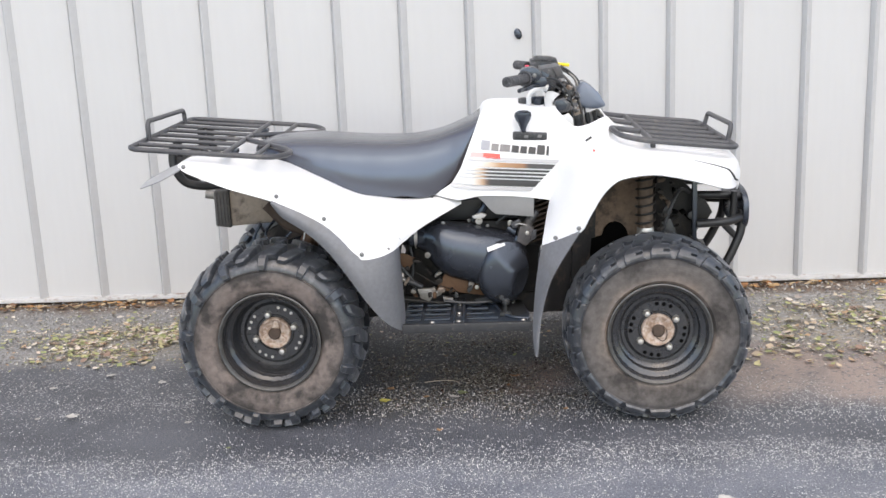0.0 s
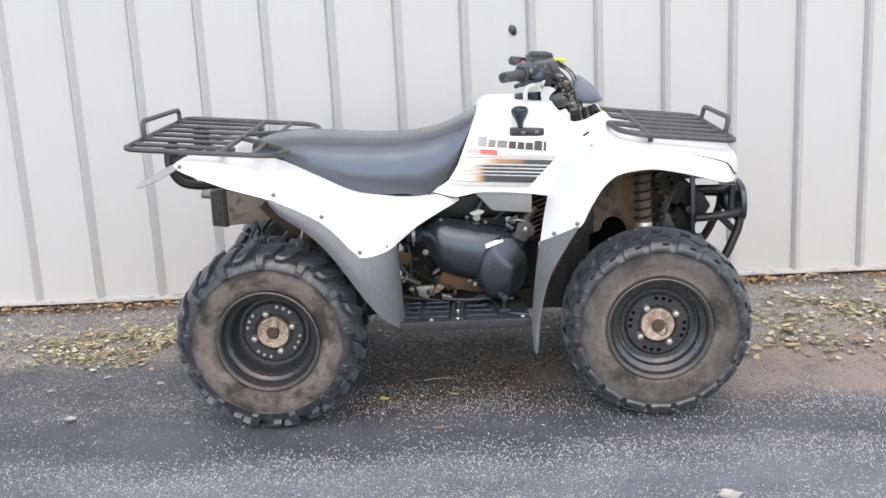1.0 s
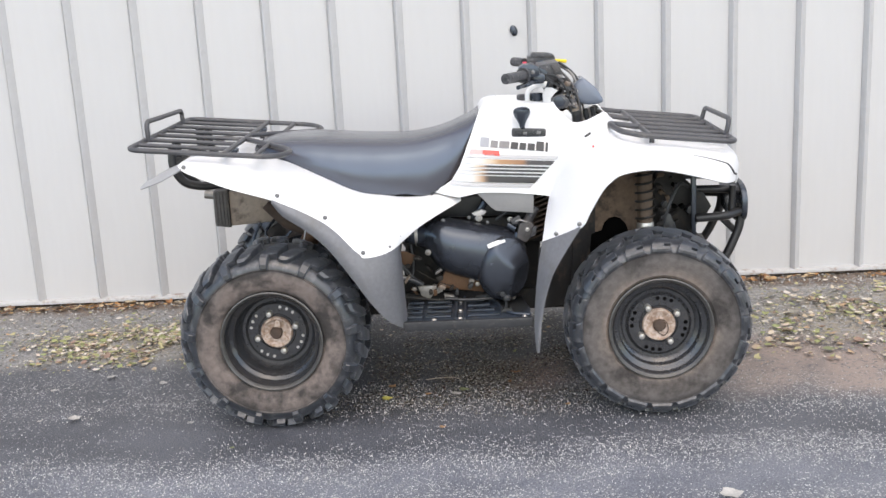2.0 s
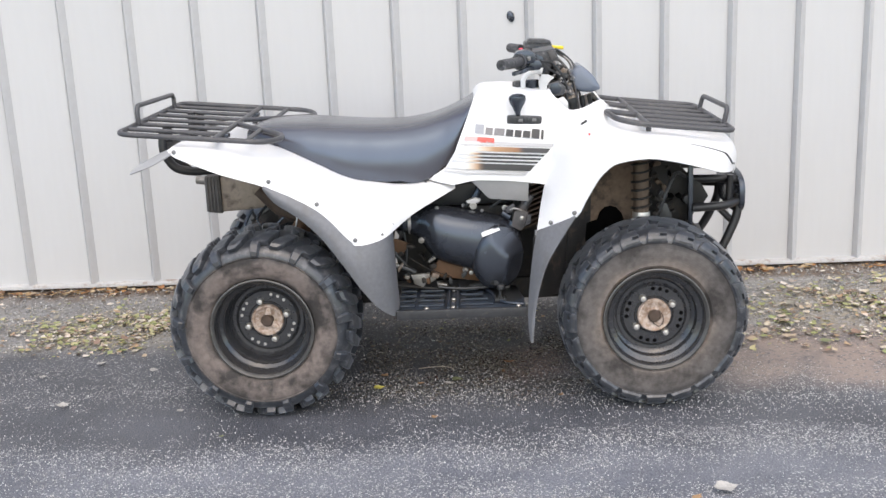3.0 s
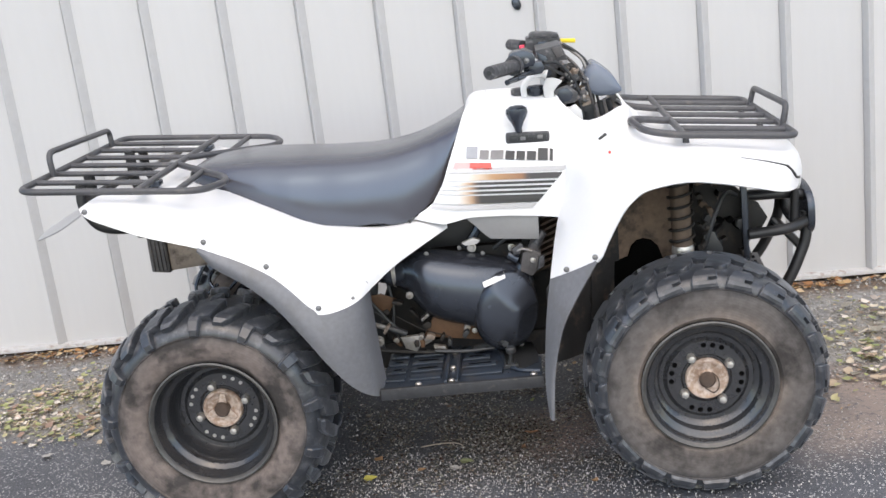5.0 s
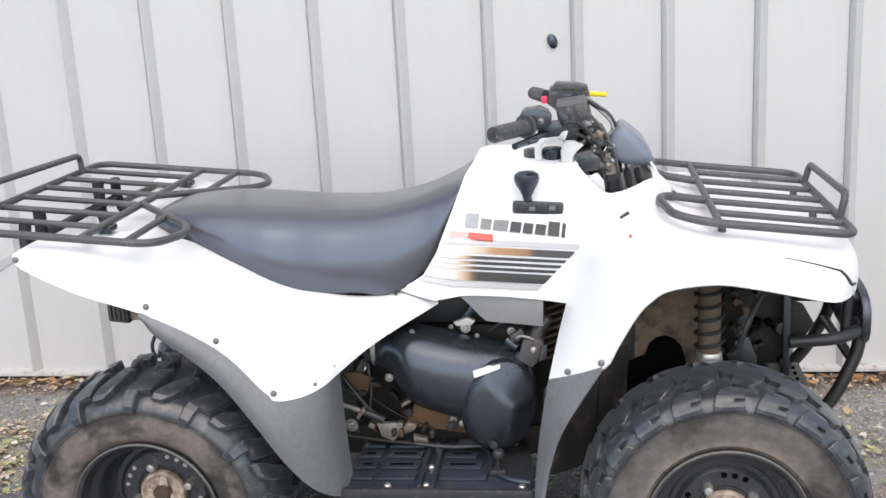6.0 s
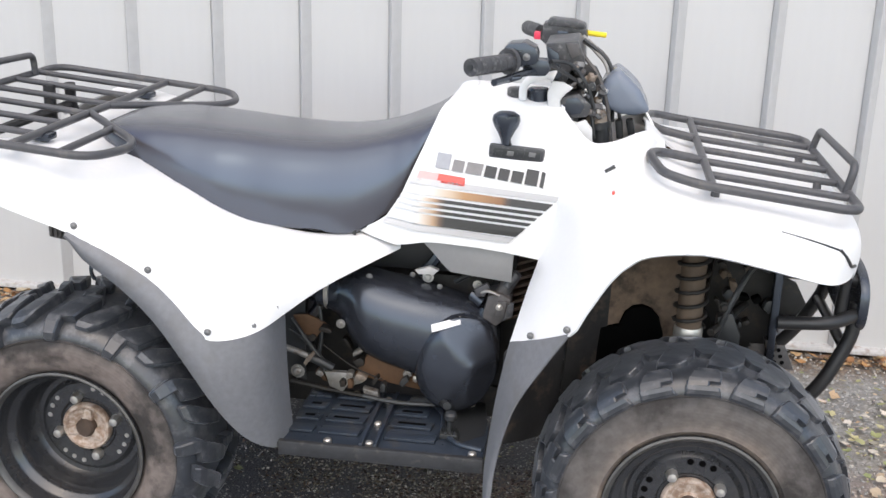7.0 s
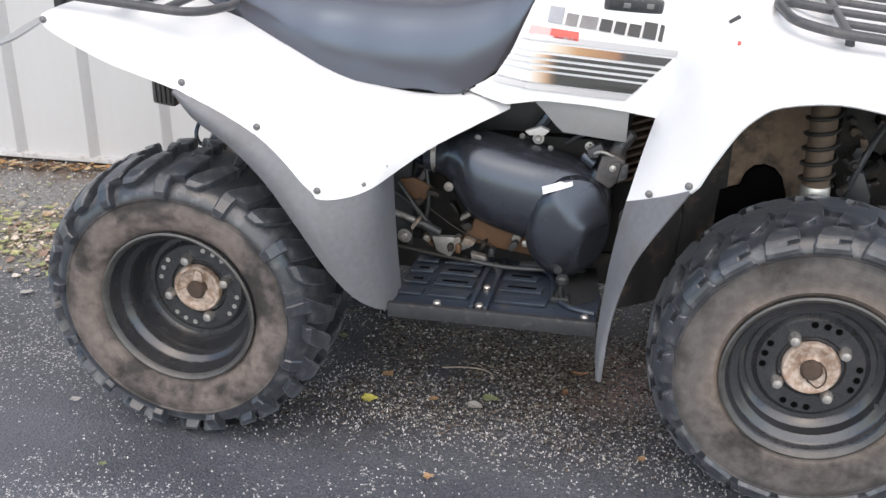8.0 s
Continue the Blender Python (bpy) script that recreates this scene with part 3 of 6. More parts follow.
def ground_mesh():
    bm = bmesh.new()
    xs = [-400, -60, -8] + [-4 + 0.1 * i for i in range(81)] + [8, 60, 400]
    ys = [-400, -60, -10] + [-5 + 0.1 * i for i in range(63)] + [20, 80, 400]
    vs = []
    for y in ys:
        row = []
        for x in xs:
            near = abs(x) < 4.01 and -5.01 < y < 1.25
            z = 0.006 * (noise.noise((x * 1.3, y * 1.3, 0)) - 0.3) if near else 0.0
            if near and y > 0.3:
                z += 0.010 * noise.noise((x * 6, y * 6, 3)) - 0.004
            row.append(bm.verts.new((x, y, min(z, 0.02))))
        vs.append(row)
    for i in range(len(ys) - 1):
        for j in range(len(xs) - 1):
            bm.faces.new((vs[i][j], vs[i][j + 1], vs[i + 1][j + 1], vs[i + 1][j]))
    return bm


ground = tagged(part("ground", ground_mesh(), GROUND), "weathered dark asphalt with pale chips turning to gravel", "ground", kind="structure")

wall = tagged(part("wall_building", block(-9, 9, WALL_Y + 0.012, WALL_Y + 0.2, 0.012, 4.2, 0.004), WALLPAINT),
              "pale grey ribbed steel building wall", "wall", kind="structure")


def panel_profile():
    """One steel sheet: a flat pan with a raised rib over its left edge, steep on one side and sloping on the other."""
    w = RIB
    return [(-0.0195, 0.0), (-0.0172, -0.003), (-0.0085, -0.026), (-0.0050, -0.029), (-0.0010, -0.0275), (0.0185, -0.0035), (0.0225, 0.0), (w * 0.5, -0.001), (w - 0.021, 0.0)]


def panel_mesh():
    bm = bmesh.new()
    prof = panel_profile()
    zs = [0.027, 0.06, 1.0, 2.0, 3.0, 4.2]
    fr = [[bm.verts.new((x, y, z)) for x, y in prof] for z in zs]
    bk = [[bm.verts.new((x, y + 0.0025, z)) for x, y in prof] for z in zs]
    for i in range(len(zs) - 1):
        for j in range(len(prof) - 1):
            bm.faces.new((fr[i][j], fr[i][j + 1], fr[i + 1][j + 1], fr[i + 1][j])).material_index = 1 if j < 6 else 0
            bm.faces.new((bk[i][j], bk[i + 1][j], bk[i + 1][j + 1], bk[i][j + 1]))
    for i in (0, len(zs) - 1):
        for j in range(len(prof) - 1):
            bm.faces.new((fr[i][j], bk[i][j], bk[i][j + 1], fr[i][j + 1]))
    bmesh.ops.recalc_face_normals(bm, faces=bm.faces[:])
    return bm


def trim_mesh():
    """Bent base flashing under the sheets."""
    bm = bmesh.new()
    prof = [(WALL_Y + 0.010, 0.030), (WALL_Y - 0.012, 0.028), (WALL_Y - 0.026, 0.025), (WALL_Y - 0.028, 0.021), (WALL_Y - 0.028, 0.009), (WALL_Y - 0.022, 0.006), (WALL_Y + 0.010, 0.006)]
    rows = [[bm.verts.new((x, y, z)) for y, z in prof] for x in [-9 + 0.6 * i for i in range(31)]]
    for a, b in zip(rows, rows[1:]):
        for j in range(len(prof)):
            bm.faces.new((a[j], a[(j + 1) % len(prof)], b[(j + 1) % len(prof)], b[j]))
    bmesh.ops.recalc_face_normals(bm, faces=bm.faces[:])
    return bm


trim = tagged(part("trim", trim_mesh(), TRIM), "grimy folded metal base trim", "trim", kind="structure")
footing = tagged(part("footing", block(-9, 9, WALL_Y + 0.012, WALL_Y + 0.2, -0.05, 0.0055, 0.003), CONCRETE), "brown stained concrete footing", "footing", kind="structure")

# a dark oval hole cover on the wall sheet
knock = lathe([(0.0001, -0.010), (0.011, -0.009), (0.016, -0.004), (0.017, 0.002)], 20, squash=1.5)
knockout = tagged(part("cable_grommet", knock, BLACK, None, at=pose(0.113, WALL_Y - 0.004, 1.195, 0, -18, 0)), "small black oval rubber grommet on the steel wall", "grommet")

# ---- the quad bike ----
quad = tagged(new("quad_bike"), "used white quad bike with black seat, parked on dark asphalt", "quad bike")


def resample(rows, nu=3, nv=3):
    """Smooth both ways through a coarse net of points."""
    a = [spline(r, nv) for r in rows]
    cols = [spline(list(c), nu) for c in zip(*a)]
    return [list(r) for r in zip(*cols)]


# rear fender, white
LOW = [(-1.046, -0.45, 0.888), (-1.02, -0.485, 0.874), (-0.96, -0.51, 0.853), (-0.875, -0.525, 0.821), (-0.804, -0.53, 0.799), (-0.734, -0.53, 0.776), (-0.664, -0.53, 0.743), (-0.577, -0.53, 0.692),
       (-0.526, -0.53, 0.644), (-0.483, -0.53, 0.592), (-0.452, -0.53, 0.575), (-0.402, -0.522, 0.580), (-0.361, -0.495, 0.592), (-0.33, -0.43, 0.606), (-0.285, -0.35, 0.628), (-0.228, -0.27, 0.648), (-0.141, -0.185, 0.680)]
INN = [(-1.035, -0.35, 0.897), (-1.01, -0.31, 0.897), (-0.96, -0.28, 0.896), (-0.875, -0.24, 0.886), (-0.804, -0.19, 0.866), (-0.734, -0.18, 0.842), (-0.664, -0.18, 0.812), (-0.577, -0.18, 0.770),
       (-0.526, -0.18, 0.744), (-0.483, -0.18, 0.728), (-0.452, -0.18, 0.722), (-0.402, -0.175, 0.715), (-0.361, -0.17, 0.708), (-0.33, -0.165, 0.705), (-0.285, -0.16, 0.704), (-0.228, -0.155, 0.708), (-0.141, -0.15, 0.694)]


def fender_rows(low, inn, power=0.72, n=9):
    rows = []
    for a, b in zip(low, inn):
        a, b = Vector(a), Vector(b)
        row = []
        for k in range(n):
            t = math.pi / 2 * k / (n - 1)
            f, g = 1 - math.cos(t) ** power, math.sin(t) ** power
            row.append(Vector((a.x + (b.x - a.x) * k / (n - 1), a.y + (b.y - a.y) * f, a.z + (b.z - a.z) * g)))
        rows.append(row)
    return rows


rows = fender_rows(LOW, INN, 1.0)
rows = [list(r) for r in zip(*[spline(list(c), 3) for c in zip(*rows)])]
rear_fender = part("rear_fender", grid(rows, 0.005, mirror=True), WHITE, quad, "white plastic rear fender")
part("rear_deck", grid(resample([[(x, y, z - 0.02 * abs(y)) for y in (-0.27, -0.15, 0, 0.15, 0.27)] for x, z in ((-0.985, 0.872), (-0.95, 0.876), (-0.90, 0.874), (-0.84, 0.866), (-0.80, 0.855))]), 0.004), WHITE, quad)

# grey flare below it
FT = [(-0.734, -0.529, 0.778), (-0.664, -0.529, 0.746), (-0.577, -0.529, 0.696), (-0.526, -0.529, 0.650), (-0.483, -0.529, 0.600), (-0.452, -0.528, 0.583), (-0.402, -0.520, 0.588), (-0.361, -0.493, 0.598), (-0.350, -0.44, 0.600), (-0.350, -0.37, 0.600)]
FB = [(-0.736, -0.525, 0.768), (-0.703, -0.53, 0.724), (-0.633, -0.533, 0.675), (-0.564, -0.535, 0.608), (-0.497, -0.535, 0.512), (-0.447, -0.53, 0.432), (-0.400, -0.51, 0.364), (-0.362, -0.47, 0.322), (-0.342, -0.42, 0.302), (-0.338, -0.36, 0.300)]
rows = []
for a, b in zip(FT, FB):
    a, b = Vector(a), Vector(b)
    rows.append([a.lerp(b, k / 5) + Vector((0, -0.012 * math.sin(math.pi * k / 5), 0)) for k in range(6)])
rows = [list(r) for r in zip(*[spline(list(c), 3) for c in zip(*rows)])]
part("rear_flare", grid(rows, 0.004), GREY, quad, "grey plastic fender flare")
part("rear_flare", grid([[Vector((p.x, -p.y, p.z)) for p in r] for r in rows], 0.004), GREY, quad, "grey plastic fender flare")

# tail flaps
for s in (1, -1):
    tail = [[(-1.03, -0.49 * s, 0.880), (-1.03, -0.44 * s, 0.888), (-1.03, -0.36 * s, 0.890)],
            [(-1.09, -0.475 * s, 0.848), (-1.09, -0.42 * s, 0.868), (-1.09, -0.35 * s, 0.870)],
            [(-1.14, -0.45 * s, 0.828), (-1.14, -0.41 * s, 0.842), (-1.14, -0.35 * s, 0.846)],
            [(-1.185, -0.42 * s, 0.812), (-1.185, -0.40 * s, 0.818), (-1.185, -0.36 * s, 0.822)]]
    part("tail_flap", grid(resample(tail), 0.004), FLAP, quad, "grey plastic tail flap, paled for light shining through it")

# front fender and hood, white
ST = [
    [(0.127, -0.413, 0.572), (0.150, -0.30, 0.645), (0.168, -0.238, 0.697), (0.196, -0.226, 0.80), (0.200, -0.176, 0.91), (0.190, -0.124, 1.004)],
    [(0.175, -0.462, 0.600), (0.190, -0.36, 0.700), (0.208, -0.268, 0.765), (0.215, -0.238, 0.83), (0.215, -0.186, 0.91), (0.206, -0.13, 0.980)],
    [(0.244, -0.527, 0.643), (0.250, -0.445, 0.745), (0.250, -0.335, 0.808), (0.250, -0.265, 0.85), (0.250, -0.20, 0.893), (0.255, -0.14, 0.930)],
    [(0.272, -0.53, 0.690), (0.285, -0.475, 0.780), (0.290, -0.375, 0.836), (0.295, -0.285, 0.873), (0.300, -0.215, 0.903), (0.308, -0.14, 0.934)],
    [(0.310, -0.53, 0.754), (0.325, -0.485, 0.822), (0.335, -0.405, 0.862), (0.345, -0.315, 0.888), (0.355, -0.23, 0.918), (0.366, -0.135, 0.958)],
    [(0.342, -0.53, 0.788), (0.350, -0.49, 0.838), (0.355, -0.415, 0.869), (0.365, -0.32, 0.889), (0.376, -0.22, 0.908), (0.388, -0.11, 0.938)],
    [(0.380, -0.53, 0.809), (0.385, -0.492, 0.846), (0.390, -0.42, 0.873), (0.395, -0.325, 0.886), (0.402, -0.21, 0.897), (0.41, -0.05, 0.910)],
    [(0.470, -0.53, 0.819), (0.470, -0.495, 0.847), (0.470, -0.42, 0.863), (0.470, -0.33, 0.871), (0.470, -0.19, 0.876), (0.470, 0, 0.880)],
    [(0.560, -0.522, 0.803), (0.560, -0.49, 0.835), (0.560, -0.42, 0.853), (0.560, -0.33, 0.861), (0.560, -0.19, 0.866), (0.560, 0, 0.868)],
    [(0.645, -0.49, 0.776), (0.650, -0.46, 0.814), (0.650, -0.40, 0.838), (0.650, -0.31, 0.848), (0.650, -0.19, 0.853), (0.650, 0, 0.856)],
    [(0.712, -0.445, 0.752), (0.720, -0.42, 0.795), (0.720, -0.37, 0.825), (0.720, -0.29, 0.837), (0.720, -0.18, 0.843), (0.720, 0, 0.846)],
    [(0.757, -0.375, 0.741), (0.766, -0.35, 0.782), (0.770, -0.32, 0.817), (0.770, -0.25, 0.832), (0.770, -0.15, 0.838), (0.770, 0, 0.840)],
    [(0.778, -0.32, 0.742), (0.790, -0.30, 0.772), (0.794, -0.27, 0.795), (0.794, -0.21, 0.808), (0.794, -0.11, 0.812), (0.794, 0, 0.812)],
    [(0.782, -0.30, 0.722), (0.792, -0.28, 0.735), (0.796, -0.25, 0.745), (0.796, -0.20, 0.748), (0.796, -0.10, 0.75), (0.796, 0, 0.75)],
]
front_fender = part("front_fender", grid(resample(ST, 3, 4), 0.005, mirror=True), WHITE, quad, "white plastic front fender and hood")

part("hood_bridge", grid(resample([[(x, y, z - 0.25 * abs(y) ** 1.5) for y in (-0.125, -0.06, 0, 0.06, 0.125)] for x, z in ((0.372, 0.952), (0.392, 0.936), (0.415, 0.914))]), 0.004), WHITE, front_fender)

# grey mud flap behind the front wheel
LE = spline([(0.127, -0.413, 0.576), (0.108, -0.43, 0.475), (0.094, -0.45, 0.36), (0.090, -0.465, 0.283), (0.094, -0.474, 0.218)], 5)
RE = spline([(0.246, -0.526, 0.648), (0.165, -0.522, 0.520), (0.134, -0.512, 0.440), (0.113, -0.497, 0.330), (0.102, -0.478, 0.214)], 5)
rows = [[a.lerp(b, k / 5) + Vector((0, -0.008 * math.sin(math.pi * k / 5), 0)) for k in range(6)] for a, b in zip(LE, RE)]
part("mud_flap", grid(rows, 0.004), GREY, quad, "grey plastic mud flap")
part("mud_flap", grid([[Vector((p.x, -p.y, p.z)) for p in r] for r in rows], 0.004), GREY, quad, "grey plastic mud flap")

# tank cover between seat and handlebar, white
PANEL_Y = [(0.66, -0.238), (0.70, -0.236), (0.75, -0.233), (0.80, -0.223), (0.85, -0.204), (0.91, -0.173), (0.96, -0.154), (0.995, -0.136), (1.008, -0.112), (1.015, -0.070), (1.018, 0.0)]
PANEL_L = [(0.695, -0.150), (0.716, -0.236), (0.735, -0.200), (0.759, -0.167), (0.807, -0.136), (0.90, -0.098), (0.980, -0.066), (0.998, -0.054), (1.008, -0.036), (1.014, -0.014), (1.020, 0.01)]


def panel_y(x, z):
    y = lerp(PANEL_Y, z)
    return y + max(0.0, -0.10 - x) * 0.40


BOTTOM = [(-0.236, 0.716), (-0.19, 0.706), (-0.14, 0.698), (-0.11, 0.708), (-0.07, 0.716), (0.03, 0.711), (0.103, 0.703), (0.20, 0.688)]
rows = []
for i, z in enumerate((0.695, 0.724, 0.740, 0.759, 0.78, 0.807, 0.83, 0.87, 0.91, 0.95, 0.980, 0.995, 1.004, 1.011, 1.016, 1.018)):
    l, r = (-0.236 if i == 0 else lerp(PANEL_L, z)), lerp([(0.695, 0.172), (0.80, 0.196), (0.91, 0.204), (1.0, 0.198), (1.04, 0.192)], z)
    drop = 0.010 * max(0.0, (z - 0.97) / 0.05)
    row = []
    for k in range(19):
        x = l + (r - l) * k / 18
        zz = lerp(BOTTOM, x) if i == 0 else z
        row.append(Vector((x, panel_y(x, zz) if i < 15 else 0.0, zz - drop * (k / 18) ** 1.5)))
    rows.append(row)
tank = part("tank_cover", grid(rows, 0.004, mirror=True), WHITE, quad, "white plastic tank cover with faded decals")

rows = []
for z in (0.95, 0.980, 0.995, 1.004, 1.011, 1.016):
    w = -lerp(PANEL_Y, z)
    rows.append([Vector((lerp(PANEL_L, z) + 0.003, w * k, z)) for k in (-0.98, -0.6, -0.2, 0.2, 0.6, 0.98)])
part("tank_end", grid(rows, 0.003), WHITE, tank)

# seat
SEAT = [(-0.872, 0.050, 0.872, 0.884), (-0.862, 0.085, 0.866, 0.897), (-0.84, 0.112, 0.862, 0.907), (-0.80, 0.140, 0.855, 0.916), (-0.72, 0.181, 0.829, 0.921), (-0.64, 0.202, 0.797, 0.919), (-0.56, 0.209, 0.758, 0.912),
        (-0.51, 0.206, 0.740, 0.908), (-0.44, 0.207, 0.727, 0.903), (-0.36, 0.205, 0.717, 0.900), (-0.30, 0.202, 0.714, 0.902), (-0.24, 0.196, 0.722, 0.911), (-0.20, 0.190, 0.738, 0.921),
        (-0.165, 0.182, 0.765, 0.933), (-0.13, 0.174, 0.812, 0.948), (-0.10, 0.162, 0.885, 0.961), (-0.08, 0.15, 0.935, 0.972), (-0.066, 0.14, 0.968, 0.980)]


def seat_mesh():
    bm = bmesh.new()
    tab = [[(s[0], s[i]) for s in SEAT] for i in (1, 2, 3)]
    xs = []
    for a, b in zip(SEAT, SEAT[1:]):
        xs += [a[0] + (b[0] - a[0]) * k / 3 for k in range(3)]
    xs.append(SEAT[-1][0])
    n, rings = 25, []
    for x in xs:
        w, zb, zt = (lerp(t, x) for t in tab)
        zb -= 0.003
        if -0.66 < x < -0.14:
            zb += 0.0035 * math.sin(31 * x) + 0.0022 * math.sin(57 * x + 1)
            w += 0.0018 * math.sin(43 * x)
        ring = []
        for k in range(n):
            t = math.pi * k / (n - 1)
            c, s = math.cos(t), math.sin(t)
            y = -w * 1.04 * math.copysign(abs(c) ** 0.50, c) * (0.965 + 0.035 * min(1.0, abs(s) / 0.25) ** 0.8)
            z = zb + (zt - zb) * abs(s) ** 0.86
            ring.append(bm.verts.new((x, y * (1 + 0.02 * s), z)))
        ring += [bm.verts.new((x, w * 0.94 * f, zb - 0.010)) for f in (1, 0.4, -0.4, -1)]
        rings.append(ring)
    m = len(rings[0])
    for a, b in zip(rings, rings[1:]):
        for k in range(m):
            bm.faces.new((a[k], a[(k + 1) % m], b[(k + 1) % m], b[k]))
    bm.faces.new(rings[0]), bm.faces.new(rings[-1])
    bmesh.ops.recalc_face_normals(bm, faces=bm.faces[:])
    return bm


seat = part("seat", seat_mesh(), VINYL, quad, "smooth black vinyl seat")
# piping in near-black: the shade line under the seat edge is painted in
for s in (1, -1):
    edge = spline([(a, -w * 0.985 * s, zb - 0.004) for a, w, zb, _ in SEAT[2:-1]], 4)
    part("seat_piping", tube(edge, 0.0020, 8), HOLE, seat, "thin piping coloured as the shade line under the seat edge")

# racks


def bar(name, pts, r, mat, parent, label="", corner=0.0, closed=False, seg=10):
    return part(name, tube(fillet(pts, corner, 5, closed) if corner else pts, r, seg, closed), mat, parent, label)


def rz(x):
    return 0.897 + (-0.72 - x) * 0.095


rack = part("rear_rack", tube(fillet([(-0.905, -0.05, rz(-0.905)), (-0.72, -0.235, rz(-0.72)), (-0.70, -0.30, rz(-0.70)), (-0.735, -0.415, rz(-0.735)), (-1.218, -0.415, rz(-1.218)), (-1.218, 0.415, rz(-1.218)), (-0.72, 0.415, rz(-0.72)), (-0.672, 0.31, rz(-0.672)), (-0.69, 0.235, rz(-0.69)), (-0.905, 0.05, rz(-0.905))], 0.055, 6), 0.0092, 10),
            RACK, quad, "dark grey tubular steel rear rack")
bar("cross_bar", [(-0.905, -0.41, rz(-0.905)), (-0.905, 0.41, rz(-0.905))], 0.0088, RACK, rack)
for s in (1, -1):
    bar("cross_bar", [(-0.80, -0.41 * s, rz(-0.80)), (-0.80, -0.155 * s, rz(-0.80))], 0.0080, RACK, rack)
    bar("rack_leg", [(-0.905, -0.27 * s, rz(-0.905) - 0.004), (-0.905, -0.27 * s, 0.86)], 0.010, RACK, rack)
    bar("rack_leg", [(-1.12, -0.17 * s, rz(-1.12)), (-1.12, -0.17 * s, 0.83), (-1.06, -0.15 * s, 0.77)], 0.016, BLACK_TUBE, rack, corner=0.03)
for y in (-0.30, -0.18, -0.06, 0.06, 0.18, 0.30):
    bar("slat", [(-1.215, y, rz(-1.215)), (-0.905, y, rz(-0.905))], 0.0074, RACK, rack)
bar("rack_hoop", [(-1.205, -0.205, rz(-1.208)), (-1.207, -0.205, 1.008), (-1.207, 0.262, 0.995), (-1.205, 0.262, rz(-1.208))], 0.0085, RACK, rack, corner=0.035)
for s in (1, -1):
    part("rack_clamp", block(-0.925, -0.885, min(-0.29 * s, -0.25 * s), max(-0.29 * s, -0.25 * s), 0.897, 0.912, 0.004), BLACK, rack, "black rack clamp")


def fz(x):
    return 0.868 + (0.77 - x) * 0.115 + max(0, 0.42 - x) * 0.3


rackf = part("front_rack", tube(fillet([(0.495, -0.115, fz(0.495)), (0.40, -0.125, fz(0.40)), (0.375, -0.20, fz(0.375)), (0.40, -0.325, fz(0.40)), (0.47, -0.345, fz(0.47)), (0.776, -0.345, fz(0.776)), (0.776, 0.345, fz(0.776)), (0.47, 0.345, fz(0.47)), (0.40, 0.325, fz(0.40)), (0.375, 0.20, fz(0.375)), (0.40, 0.125, fz(0.40)), (0.495, 0.115, fz(0.495))], 0.05, 6), 0.0095, 10),
             RACK, quad, "dark grey tubular steel front rack")
bar("cross_bar", [(0.495, -0.34, fz(0.495)), (0.495, 0.34, fz(0.495))], 0.0088, RACK, rackf)
for y in (-0.24, -0.12, 0.0, 0.12, 0.24):
    bar("slat", [(0.495, y, fz(0.495)), (0.776, y, fz(0.776))], 0.0076, RACK, rackf)
bar("rack_hoop", [(0.772, -0.195, fz(0.772)), (0.785, -0.195, 0.925), (0.785, 0.205, 0.918), (0.772, 0.205, fz(0.772))], 0.0085, RACK, rackf, corner=0.03)
for s in (1, -1):
    bar("rack_leg", [(0.505, -0.30 * s, fz(0.505) - 0.003), (0.505, -0.30 * s, 0.862)], 0.009, RACK, rackf)
    bar("rack_leg", [(0.73, -0.12 * s, fz(0.73) - 0.003), (0.73, -0.12 * s, 0.835)], 0.009, RACK, rackf)

# wheels: meshes built once round the hub, outer side towards -y


def carcass(u, border, half, c):
    """Radius and breadth of the rounded carcass: u 0 at the crown, 1 at the edge of the sidewall."""
    t = math.pi / 2 * (1 - abs(u))
    return border + (c - border) * math.sin(t) ** 1.02, math.copysign(half * math.cos(t) ** 0.74, u) if abs(u) > 1e-6 else 0.0


def tyre_mesh(rad, half, bead, hub_z, border, depth):
    bm = bmesh.new()
    rb, c = 0.158, rad - depth
    prof = [(rb, bead - 0.030), (rb + 0.006, bead - 0.012), (rb + 0.013, bead - 0.006), (rb + 0.022, bead + 0.003), (rb + 0.034, half - 0.004), (rb + 0.056, half + 0.003), (border - 0.012, half + 0.002), (border - 0.005, half + 0.0005), (border - 0.003, half + 0.0030), (border - 0.0005, half + 0.0030), (border, half)]
    prof += [carcass(u, border, half, c) for u in (0.95, 0.88, 0.8, 0.7, 0.6, 0.5, 0.38, 0.25, 0.12)] + [(c, 0)]
    full = [(r, -a) for r, a in prof] + [(r, a) for r, a in reversed(prof[:-1])]
    n = len(prof)
    mats = [1 if min(i, 2 * n - 3 - i) < 10 else 0 for i in range(2 * n - 2)]
    lathe(full, 96, "y", bm, mats, capped=False)
    for v in bm.verts:
        v.co.z = max(v.co.z, 0.0015 - hub_z)
    return bm


